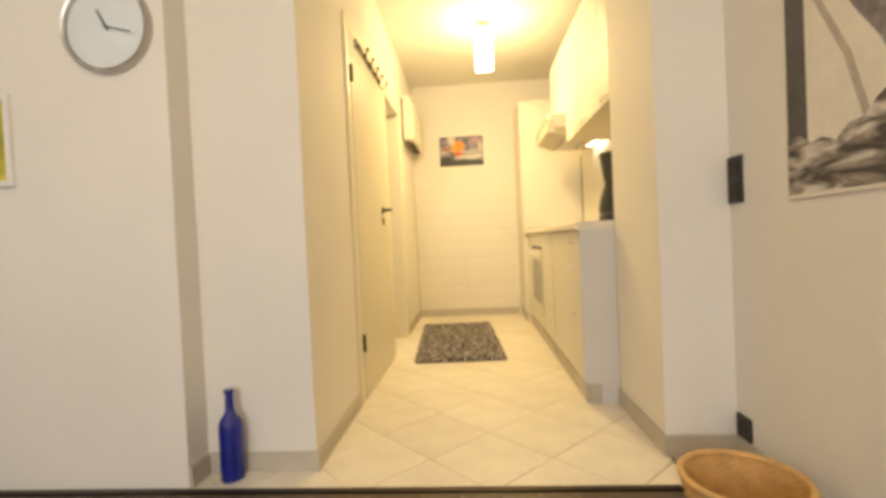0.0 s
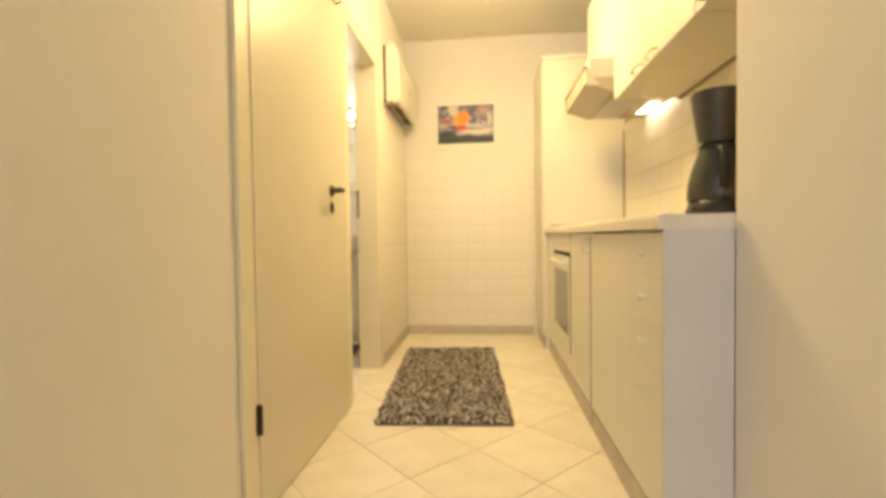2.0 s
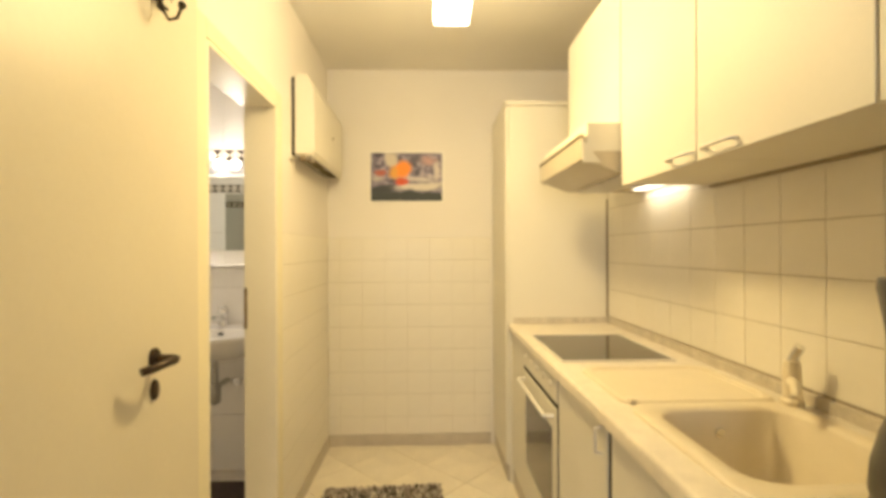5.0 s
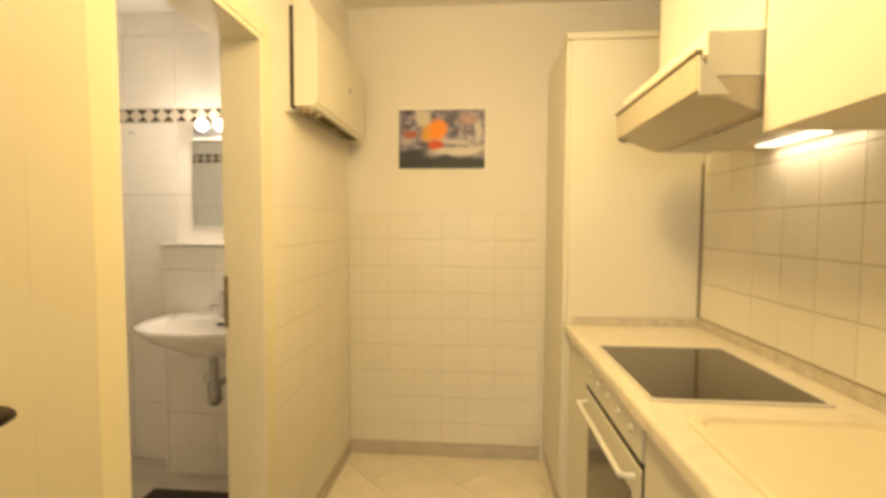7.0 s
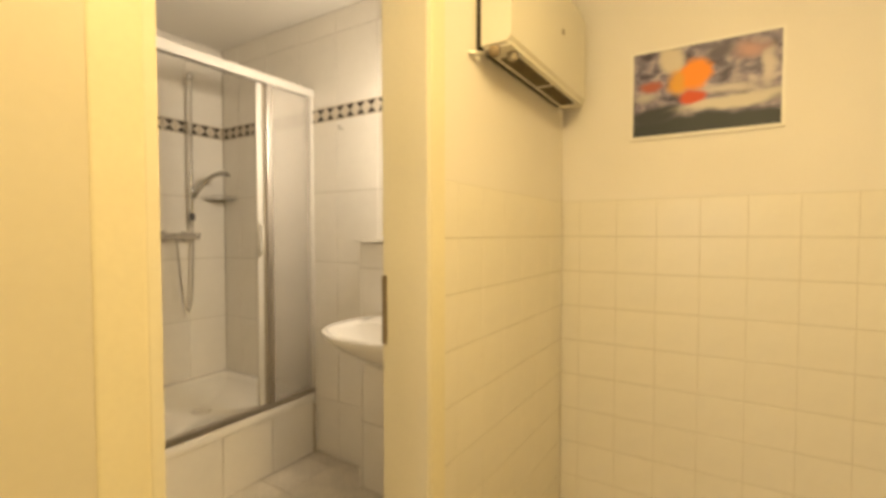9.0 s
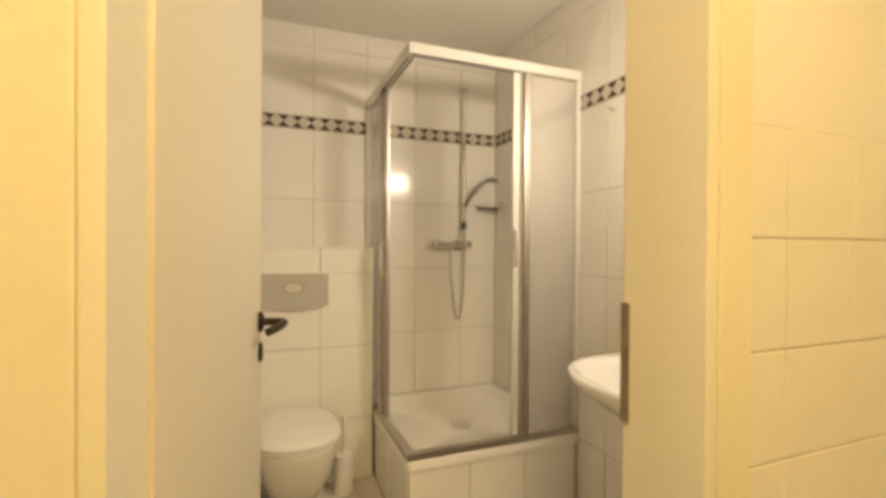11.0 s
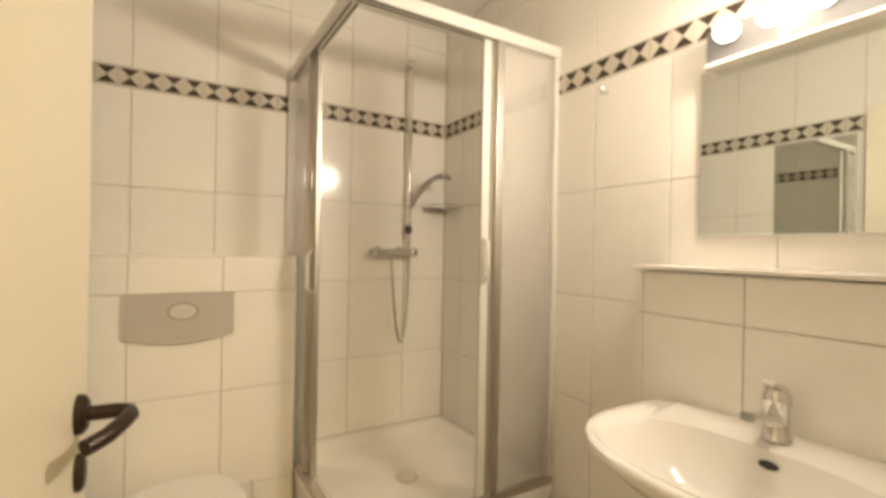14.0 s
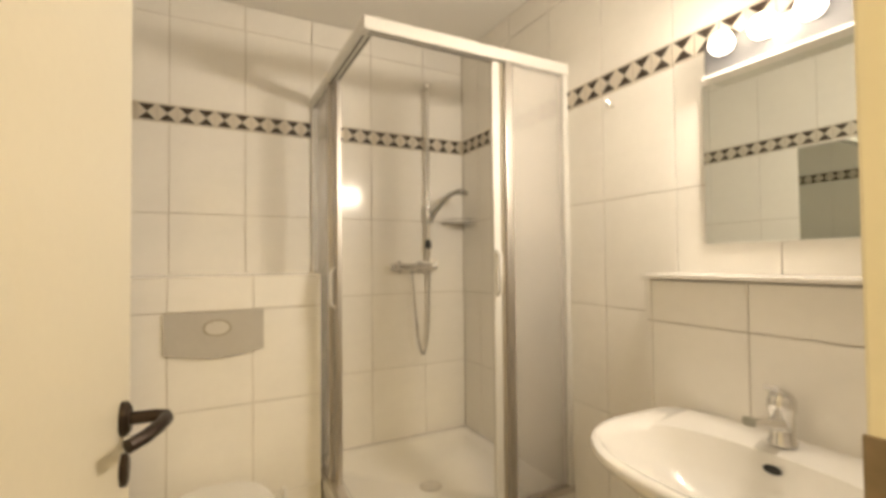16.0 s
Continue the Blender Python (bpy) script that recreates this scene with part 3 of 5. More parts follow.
# ---- hall and kitchen ----
def hook_rack():
    c = thing("over_door_rack", (LW + 0.02, 3.48, D1H - 0.05), "dark wire hook rack hung over the closed door", "hook rack")
    x, z = LW + 0.026, 1.950
    part("rail", tube([(x, 3.16, z + 0.035), (x, 3.80, z + 0.035)], 0.005, 8), BRONZE, c, "dark metal rail", 40)
    part("lower_rail", tube([(x, 3.16, z), (x, 3.80, z)], 0.004, 8), BRONZE, c, "dark metal rail", 40)
    for y in (3.18, 3.48, 3.78):
        part("strap", box(LW + 0.0165, LW + 0.0185, y - 0.012, y + 0.012, z - 0.01, D1H - 0.004, 0.0005, 1), BRONZE, c)
    for y in (3.20, 3.34, 3.48, 3.62, 3.76):
        pts = [(x, y, z + 0.035), (x + 0.010, y, z - 0.02), (x + 0.025, y, z - 0.045), (x + 0.045, y, z - 0.040), (x + 0.055, y, z - 0.015)]
        hk = part("hook", tube(pts, 0.004, 8), BRONZE, c, smooth=50)
        part("hook_ball", lathe([(0.003, -0.010), (0.009, -0.005), (0.010, 0.0), (0.008, 0.006), (0.002, 0.010)], (x + 0.057, y, z - 0.008), 12), BRONZE, hk, "round knob", 60)


hook_rack()


def ceiling_lamp():
    x, y = 0.425, 4.27
    c = thing("ceiling_lamp", (x, y, H), "lit square frosted glass lamp hanging from the ceiling", "lamp")
    part("base", box(x - 0.055, x + 0.055, y - 0.055, y + 0.055, H - 0.025, H, 0.006), STEEL, c, "metal ceiling plate")
    part("stem", lathe([(0.009, -0.11), (0.009, -0.025)], (x, y, H), 12), STEEL, c, "short metal stem", 40)
    g = part("shade", box(x - 0.066, x + 0.066, y - 0.066, y + 0.066, 2.180, H - 0.10, 0.012), LAMPG, c, "glowing frosted glass")
    g.visible_shadow = False


ceiling_lamp()


def painting(name, cx, bottom, w, h):
    """Soft strokes of colour over a violet grey ground; each stroke: centre, radii, turn, softness, colour."""
    m = mat(name, (0.2, 0.2, 0.2), 0.5)
    nt = m.node_tree
    N, L = nt.nodes, nt.links
    co = N.new("ShaderNodeTexCoord")
    to = N.new("ShaderNodeMapping")
    to.inputs["Location"].default_value, to.inputs["Scale"].default_value = (0.5, 0, 0), (1 / w, 0, 1 / h)
    L.new(co.outputs["Object"], to.inputs["Vector"])
    wob = N.new("ShaderNodeTexNoise")
    wob.inputs["Scale"].default_value, wob.inputs["Detail"].default_value = 5, 6
    L.new(to.outputs["Vector"], wob.inputs["Vector"])
    shift = N.new("ShaderNodeVectorMath")
    shift.operation = "MULTIPLY_ADD"
    shift.inputs[1].default_value = (0.16, 0, 0.16)
    L.new(wob.outputs["Color"], shift.inputs[0])
    L.new(to.outputs["Vector"], shift.inputs[2])
    grain = N.new("ShaderNodeTexNoise")
    grain.inputs["Scale"].default_value, grain.inputs["Detail"].default_value = 9, 5
    L.new(shift.outputs["Vector"], grain.inputs["Vector"])
    ramp = N.new("ShaderNodeValToRGB")
    e = ramp.color_ramp.elements
    e[0].position, e[0].color = 0.34, (0.050, 0.045, 0.075, 1)
    e[1].position, e[1].color = 0.70, (0.52, 0.46, 0.50, 1)
    e.new(0.5).color = (0.21, 0.185, 0.26, 1)
    L.new(grain.outputs["Fac"], ramp.inputs["Fac"])
    colour = ramp.outputs["Color"]
    for u, v, ru, rv, turn, soft, c in (
            (0.50, 0.02, 0.80, 0.20, 0, 0.25, (0.030, 0.038, 0.045)), (0.15, 0.24, 0.24, 0.11, -12, 0.5, (0.035, 0.040, 0.050)),
            (0.70, 0.30, 0.40, 0.075, -4, 0.5, (0.60, 0.56, 0.50)), (0.10, 0.46, 0.10, 0.07, 0, 0.8, (0.45, 0.42, 0.42)),
            (0.66, 0.45, 0.26, 0.06, 6, 0.8, (0.55, 0.50, 0.50)), (0.80, 0.84, 0.14, 0.10, 15, 0.8, (0.46, 0.28, 0.27)),
            (0.93, 0.62, 0.05, 0.22, 0, 0.7, (0.58, 0.52, 0.50)), (0.60, 0.86, 0.10, 0.12, 0, 0.7, (0.10, 0.09, 0.13)),
            (0.28, 0.86, 0.09, 0.20, -14, 0.5, (0.60, 0.54, 0.46)), (0.14, 0.58, 0.10, 0.07, 20, 0.6, (0.40, 0.11, 0.08)),
            (0.36, 0.60, 0.10, 0.16, 0, 0.5, (0.70, 0.34, 0.05)), (0.455, 0.67, 0.12, 0.20, 0, 0.32, (0.85, 0.27, 0.012)),
            (0.43, 0.39, 0.10, 0.10, -15, 0.4, (0.58, 0.075, 0.02)), (0.47, 0.30, 0.10, 0.035, -20, 0.6, (0.62, 0.56, 0.50))):
        mp = N.new("ShaderNodeMapping")
        mp.vector_type = "TEXTURE"
        mp.inputs["Location"].default_value = (u + 0.08, 0, v + 0.08)
        mp.inputs["Rotation"].default_value = (0, radians(turn), 0)
        mp.inputs["Scale"].default_value = (ru, 1, rv)
        L.new(shift.outputs["Vector"], mp.inputs["Vector"])
        far = N.new("ShaderNodeVectorMath")
        far.operation = "LENGTH"
        L.new(mp.outputs["Vector"], far.inputs[0])
        edge = N.new("ShaderNodeMapRange")
        edge.interpolation_type = "SMOOTHSTEP"
        edge.inputs["From Min"].default_value, edge.inputs["From Max"].default_value = 1 - soft, 1 + soft * 0.5
        edge.inputs["To Min"].default_value, edge.inputs["To Max"].default_value = 1, 0
        L.new(far.outputs["Value"], edge.inputs["Value"])
        mix = N.new("ShaderNodeMix")
        mix.data_type = "RGBA"
        mix.inputs[7].default_value = (*c, 1)
        L.new(edge.outputs["Result"], mix.inputs[0])
        L.new(colour, mix.inputs[6])
        colour = mix.outputs[2]
    L.new(colour, N["Principled BSDF"].inputs["Base Color"])
    return m


def kitchen_print():
    x0, x1, z0, z1, y = -0.055, 0.432, 1.669, 1.998, BK
    p = thing("art_print", ((x0 + x1) / 2, y, z0), "small colourful abstract print with an orange shape", "picture")
    part("sheet", box(x0 - 0.012, x1 + 0.012, y - 0.010, y, z0 - 0.013, z1 + 0.012, 0.002), mat("white print border", (0.82, 0.79, 0.73), 0.5, vary=0.03), p, "white border")
    part("print", box(x0, x1, y - 0.0112, y - 0.0102, z0, z1), painting("abstract painting", (x0 + x1) / 2, z0, x1 - x0, z1 - z0), p, "blurred abstract painting")


kitchen_print()


def wall_heater():
    x0, x1, y0, y1, z0, z1 = LW, LW + 0.112, 4.930, 5.685, 1.808, 2.225
    c = thing("wall_heater", (x0, (y0 + y1) / 2, z0), "flat cream wall heater with a grille underneath", "heater")
    # near-black plate paints the shadow gap between casing and wall
    part("gap_shade_plate", box(x0, x0 + 0.016, y0 + 0.006, y1 - 0.02, z0 + 0.01, z1 - 0.015), GAPSHADE, c, "dark plate standing in for the shaded gap at the wall")
    b = loft([[(x0 + 0.018, y, z0 + 0.012), (x1 - 0.012, y, z0 + 0.012), (x1, y, z0 + 0.028), (x1, y, z1 - 0.07), (x1 - 0.035, y, z1), (x0 + 0.018, y, z1)] for y in (y0, y1)])
    part("casing", b, CABW, c, "cream sheet metal casing", 20)
    part("grille_frame", box(x0 + 0.022, x1 - 0.004, y0 + 0.01, y1 - 0.005, z0 + 0.002, z0 + 0.012, 0.002), CABW, c, "cream underside")
    for a, e in ((y0 + 0.09, y0 + 0.395), (y0 + 0.425, y1 - 0.075)):
        part("outlet_slot", box(x0 + 0.038, x1 - 0.022, a, e, z0 - 0.001, z0 + 0.003), GRILLE, c, "dark outlet opening")
        n = 12
        for k in range(n):
            y = a + (e - a) * (k + 0.5) / n
            part("slat", box(x0 + 0.040, x1 - 0.024, y - 0.003, y + 0.003, z0 - 0.003, z0 - 0.001), GRILLE, c)
    for yy, xx, m, lab in ((y0 + 0.012, x0 + 0.055, STRIKE, "browned brass control knob"), (y0 + 0.070, x0 + 0.086, SLOT, "grey control knob")):
        part("control_knob", lathe([(0.015, 0.004), (0.017, -0.004), (0.016, -0.016), (0.011, -0.022)], (xx, yy, z0 + 0.002), 16), m, c, lab, 40)
    part("vent_screw", lathe([(0.011, 0), (0.011, 0.003), (0.007, 0.005)], (x1, y0 + 0.46, z0 + 0.20), 14, "x"), SLOT, c, "small grey screw cap", 40)
    part("feed_pipe", tube([(x0 + 0.03, y0 + 0.02, z0 + 0.0), (x0 + 0.03, y0 + 0.0, z0 - 0.012), (x0 + 0.015, y0 - 0.03, z0 - 0.016), (x0 - 0.003, y0 - 0.04, z0 - 0.016)], 0.007, 8), STEEL, c, "thin feed pipe", 50)


wall_heater()


def rug():
    x0, x1, y0, y1 = -0.205, 0.440, 3.790, 5.175
    c = thing("rug", ((x0 + x1) / 2, (y0 + y1) / 2, 0.0), "mottled black, brown and cream shaggy runner on the tiles", "rug")
    part("backing", box(x0 + 0.006, x1 - 0.006, y0 + 0.006, y1 - 0.006, 0.001, 0.010, 0.003), mat("rug backing", (0.10, 0.085, 0.07), 0.95, vary=0.3), c, "dark woven backing")
    rng = np.random.default_rng(5)
    verts, faces = [], []
    nx, ny = 62, 136
    for i in range(nx):
        for j in range(ny):
            px = x0 + 0.006 + (x1 - x0 - 0.012) * (i + 0.5 + rng.uniform(-0.35, 0.35)) / nx
            py = y0 + 0.006 + (y1 - y0 - 0.012) * (j + 0.5 + rng.uniform(-0.35, 0.35)) / ny
            r, hgt = rng.uniform(0.005, 0.0085), rng.uniform(0.010, 0.020)
            dx, dy = rng.uniform(-0.012, 0.012, 2)
            n0 = len(verts)
            a0 = rng.uniform(0, 6.3)
            for k in range(4):
                a = a0 + k * math.pi / 2
                verts.append((px + r * math.cos(a), py + r * math.sin(a), 0.009))
            for k in range(4):
                a = a0 + k * math.pi / 2
                verts.append((px + dx + 0.7 * r * math.cos(a), py + dy + 0.7 * r * math.sin(a), 0.009 + hgt))
            for k in range(4):
                faces.append((n0 + k, n0 + (k + 1) % 4, n0 + 4 + (k + 1) % 4, n0 + 4 + k))
            faces.append((n0 + 4, n0 + 5, n0 + 6, n0 + 7))
    off = ORIGIN[c.name]
    me = bpy.data.meshes.new("shag")
    me.from_pydata([(v[0] - off.x, v[1] - off.y, v[2]) for v in verts], [], faces)
    c.rotation_euler = (0, 0, radians(3.2))
    me.materials.append(SHAG)
    ob = new("shag", me)
    ob.parent = c
    tagged(ob, "short mottled tufts", kind="stuff")


rug()

# kitchen units
CF, CT = 0.790, 0.912          # worktop front edge and top


def bow_handle(parent, x, y, z, length, axis):
    """A bent bar handle on a front that looks to -x."""
    h = length / 2
    if axis == "y":
        pts = [(x, y - h, z), (x - 0.017, y - h + 0.006, z), (x - 0.022, y - h + 0.02, z), (x - 0.022, y + h - 0.02, z), (x - 0.017, y + h - 0.006, z), (x, y + h, z)]
    else:
        pts = [(x, y, z - h), (x - 0.022, y, z - h + 0.006), (x - 0.022, y, z - h + 0.02), (x - 0.022, y, z + h - 0.02), (x - 0.022, y, z + h - 0.006), (x, y, z + h)]
    part("handle", tube(pts, 0.0048, 10), ALUW, parent, "pale bow handle", 50)


def base_unit(name, y0, y1, fronts, label, group="kitchen base units"):
    """fronts: (part name, z0, z1, handle)."""
    c = thing(name, ((CF + KW) / 2, (y0 + y1) / 2, 0), label, "cabinet", group)
    xf = CF + 0.020
    part("carcass", box(xf + 0.019, KW, y0 + 0.001, y1 - 0.001, 0.10, 0.66 if name == "sink_unit" else CT - 0.038), CABW, c)
    part("plinth", box(xf + 0.006, xf + 0.018, y0, y1, 0.0, 0.088), SKIRT, c, "beige tiled plinth")
    for n, z0, z1, hd in fronts:
        f = part(n, box(xf, xf + 0.018, y0 + 0.0012, y1 - 0.0012, z0, z1, 0.001, 1), CABW, c, "white laminate front")
        if hd == "knob":
            part("knob", lathe([(0.005, 0), (0.005, -0.010), (0.011, -0.014), (0.011, -0.020), (0.007, -0.023)], (xf, (y0 + y1) / 2, (z0 + z1) / 2), 16, "x"), ALUW, f, "small pale knob", 40)
        elif hd == "bar":
            bow_handle(f, xf, y0 + 0.032, z1 - 0.050, 0.075, "z")
    return c


Z0 = 0.105
base_unit("drawer_unit", END + 0.018, 3.245, [("drawer_front", 0.7465, 0.866, "knob"), ("drawer_front", 0.6185, 0.7455, "knob"), ("drawer_front", 0.4905, 0.6175, "knob"), ("drawer_front", 0.3625, 0.4895, "knob"), ("drawer_front", Z0, 0.3615, "")], "white base unit with a stack of drawers and small knobs")
base_unit("sink_unit", 3.245, 3.790, [("door", Z0, 0.866, "")], "white base unit under the kitchen sink")
base_unit("narrow_unit", 3.816, 4.274, [("door", Z0, 0.866, "bar")], "white base unit with door beside the oven")
base_unit("corner_unit", 4.88, FAR, [("door", Z0, 0.866, "")], "narrow white base unit beside the tall cabinet")
# no real filler: a dark strip paints the depth of the open gap
gap = thing("gap_shade_strip", (CF + 0.03, 3.800, 0.1), "dark strip painting the shade in the gap between two base units", "filler")
part("strip", box(CF + 0.023, CF + 0.040, 3.7915, 3.8145, Z0, 0.850), GAPSHADE, gap)
end_panel = thing("end_panel", (0.9, END, 0), "pale grey-white end panel of the kitchen row", "panel")
part("plinth_side", box(CF + 0.040, 0.884, END + 0.006, END + 0.0175, 0.0, 0.099, 0.001, 1), SKIRT, end_panel, "beige recessed plinth end")
part("plinth_return", box(0.885, 0.974, END + 0.003, END + 0.0175, 0.0, 0.099, 0.001, 1), ENDP, end_panel, "grey-white plinth end")
part("panel", box(CF + 0.014, 0.974, END, END + 0.017, 0.10, CT - 0.038, 0.001, 1), ENDP, end_panel)


def oven():
    y0, y1, xf = 4.28, 4.88, CF + 0.016
    c = thing("oven", (xf + 0.28, (y0 + y1) / 2, 0), "built-in white-framed oven with dark glass door", "oven")
    part("carcass", box(xf + 0.022, KW, y0 + 0.002, y1 - 0.002, 0.10, CT - 0.038), CABW, c)
    part("plinth", box(xf + 0.010, xf + 0.022, y0, y1, 0.0, 0.088), SKIRT, c, "beige tiled plinth")
    part("control_panel", box(xf, xf + 0.020, y0 + 0.004, y1 - 0.004, 0.765, 0.872, 0.003), CABW, c, "white control panel")
    for k in range(5):
        y = y0 + 0.08 + 0.11 * k
        part("dial", lathe([(0.012, 0), (0.011, -0.007), (0.009, -0.009)], (xf, y, 0.82), 20, "x"), CABW, c, "round white dial", 40)
    d = part("oven_door", box(xf, xf + 0.022, y0 + 0.004, y1 - 0.004, 0.215, 0.740, 0.003), CABW, c, "white oven door")
    part("window", box(xf - 0.002, xf + 0.001, y0 + 0.07, y1 - 0.07, 0.30, 0.655), HOBG, d, "dark oven glass")
    part("grip", tube([(xf, y0 + 0.05, 0.705), (xf - 0.035, y0 + 0.055, 0.705), (xf - 0.035, y1 - 0.055, 0.705), (xf, y1 - 0.05, 0.705)], 0.008, 10), WHITEP, d, "white bar grip", 50)
    # both strips put the shade of the open joints into colour
    part("gap_strip", box(xf + 0.004, xf + 0.018, y0 + 0.006, y1 - 0.006, 0.742, 0.763), GAPSHADE, c, "dark strip for the shaded gap above the oven door")
    part("side_gap", box(xf + 0.002, xf + 0.021, y0 - 0.0055, y0 + 0.0035, 0.215, 0.765), GAPSHADE, c, "dark joint beside the oven door")
    part("drawer_front", box(xf + 0.003, xf + 0.021, y0 + 0.004, y1 - 0.004, 0.105, 0.210, 0.002), CABW, c, "white drawer below the oven")


oven()

# worktop with a cut-out for the sink bowl
SX, SY, SHX, SHY = 1.085, 3.590, 0.185, 0.200
w = thing("worktop", (1.06, 3.95, CT - 0.038), "pale stone-patterned laminate worktop with rounded front edge", "worktop")
def slab_with_hole(x0, x1, y0, y1, hole, z0, z1):
    b = bmesh.new()
    hx0, hx1, hy0, hy1 = hole

    def ring(xa, xb, ya, yb, z):
        return [b.verts.new(p) for p in ((xa, ya, z), (xb, ya, z), (xb, yb, z), (xa, yb, z))]

    ot, it, ol, il = ring(x0, x1, y0, y1, z1), ring(hx0, hx1, hy0, hy1, z1), ring(x0, x1, y0, y1, z0), ring(hx0, hx1, hy0, hy1, z0)
    for a, c in ((ot, it), (ol, il), (ot, ol), (it, il)):
        for k in range(4):
            b.faces.new((a[k], a[(k + 1) % 4], c[(k + 1) % 4], c[k]))
    return b


part("slab", slab_with_hole(CF + 0.012, KW, END, FAR, (SX - SHX, SX + SHX, SY - SHY, SY + SHY), CT - 0.038, CT), WORKTOP, w)
nose = [[(CF + 0.012 - 0.012 * math.sin(a), y, CT - 0.012 + 0.012 * math.cos(a)) for a in (0, 0.4, 0.8, 1.2, 1.571)] + [(CF, y, CT - 0.038), (CF + 0.012, y, CT - 0.038)] for y in (END, FAR)]
part("front_edge", loft(nose), WORKTOP, w, "rounded front edge", 30)
part("upstand", box(KW - 0.014, KW, END, FAR - 0.014, CT, CT + 0.034, 0.004), UPSTAND, w, "marbled upstand strip")
part("upstand", box(CF + 0.03, KW, FAR - 0.014, FAR, CT, CT + 0.034, 0.004), UPSTAND, w, "marbled upstand strip")


def kitchen_sink():
    c = thing("kitchen_sink", (SX, SY, CT), "cream composite sink with draining board set in the worktop", "sink")
    z = CT
    b = loft([rounded(SX, SY, 0.222, 0.245, 0.06, z), rounded(SX, SY, 0.220, 0.243, 0.06, z + 0.007), rounded(SX, SY, 0.213, 0.235, 0.055, z + 0.010), rounded(SX, SY, 0.178, 0.192, 0.07, z + 0.010),
              rounded(SX, SY, 0.172, 0.186, 0.07, z), rounded(SX, SY, 0.160, 0.172, 0.075, z - 0.16), rounded(SX, SY, 0.130, 0.140, 0.08, z - 0.190), rounded(SX, SY, 0.02, 0.02, 0.015, z - 0.195)], False, True)
    part("bowl", b, SINKM, c, "cream bowl", 60)
    y = 4.0255
    b = loft([rounded(SX, y, 0.222, 0.190, 0.05, z), rounded(SX, y, 0.220, 0.188, 0.05, z + 0.007), rounded(SX, y, 0.213, 0.181, 0.05, z + 0.012), rounded(SX, y, 0.202, 0.170, 0.05, z + 0.0115), rounded(SX, y, 0.194, 0.162, 0.05, z + 0.0025)], False, True)
    part("draining_board", b, SINKM, c, "cream draining board", 20)
    part("drain_knob", lathe([(0.013, 0.009), (0.013, 0.014), (0.010, 0.017), (0.004, 0.018)], (SX - 0.192, SY + 0.262, z), 18), SINKM, c, "small cream drain knob", 40)
    part("drain", lathe([(0.028, -0.1955), (0.028, -0.192), (0.018, -0.1905)], (SX, SY, z), 20), STEEL, c, "steel drain", 40)
    part("overflow", lathe([(0.012, 0), (0.012, -0.003)], (SX, SY + 0.180, z - 0.05), 16, "y"), STEEL, c, "overflow hole")


kitchen_sink()


def kitchen_tap():
    x, y, z = 1.300, 3.800, CT + 0.010
    c = thing("kitchen_tap", (x, y, z), "cream and chrome single-lever kitchen tap", "tap")
    part("body", lathe([(0.028, 0), (0.028, 0.012), (0.022, 0.018), (0.021, 0.10), (0.018, 0.115)], (x, y, z), 20), SINKM, c, "cream tap body", 40)
    part("spout", tube([(x, y, z + 0.05), (x - 0.025, y - 0.030, z + 0.070), (x - 0.055, y - 0.075, z + 0.078), (x - 0.075, y - 0.105, z + 0.070), (x - 0.078, y - 0.110, z + 0.056)], 0.012, 12), SINKM, c, "cream spout", 60)
    part("lever", tube([(x, y, z + 0.110), (x + 0.002, y - 0.006, z + 0.130), (x + 0.006, y - 0.022, z + 0.158)], 0.012, 12), CHROME, c, "chrome lever", 60)


kitchen_tap()


def hob():
    x0, x1, y0, y1, z = 0.832, 1.268, 4.305, 4.825, CT
    c = thing("ceramic_hob", ((x0 + x1) / 2, (y0 + y1) / 2, z), "black ceramic hob with pale metal frame in the worktop", "hob")
    part("glass", box(x0 + 0.006, x1 - 0.006, y0 + 0.006, y1 - 0.006, z, z + 0.006), HOBG, c, "black glass plate")
    for n, d in (("frame_bar", (x0, x1, y0, y0 + 0.008)), ("frame_bar", (x0, x1, y1 - 0.008, y1)), ("frame_bar", (x0, x0 + 0.008, y0 + 0.008, y1 - 0.008)), ("frame_bar", (x1 - 0.008, x1, y0 + 0.008, y1 - 0.008))):
        part(n, box(*d, z, z + 0.008, 0.002), ALUW, c, "pale metal frame")


hob()


def tall_cabinet():
    x0, x1, y0, y1, h = CF - 0.012, KW, FAR + 0.002, 5.738, 2.178
    c = thing("tall_cabinet", ((x0 + x1) / 2, (y0 + y1) / 2, 0), "tall white laminate cabinet beside the worktop", "cabinet")
    part("side_panel", box(x0 + 0.02, x1, y0, y0 + 0.018, 0.0, h - 0.02, 0.001, 1), CABW, c, "smooth white side")
    part("carcass", box(x0 + 0.022, x1, y0 + 0.019, y1, 0.10, h - 0.02), CABW, c)
    part("plinth", box(x0 + 0.010, x0 + 0.022, y0 + 0.019, y1, 0, 0.088), SKIRT, c, "beige tiled plinth")
    part("top", box(x0, x1, y0 - 0.010, y1, h - 0.02, h + 0.006, 0.003), CABW, c, "white top board")
    d1 = part("lower_door", box(x0, x0 + 0.019, y0 + 0.002, y1 - 0.002, 0.105, 1.1172, 0.002), CABW, c, "white door")
    d2 = part("upper_door", box(x0, x0 + 0.019, y0 + 0.002, y1 - 0.002, 1.1188, h - 0.024, 0.002), CABW, c, "white door")
    part("seam", box(x1 - 0.012, x1 - 0.001, y0 - 0.003, y0 - 0.0003, CT + 0.036, 1.62), EDGE, c, "dark strip on the corner seam")


tall_cabinet()

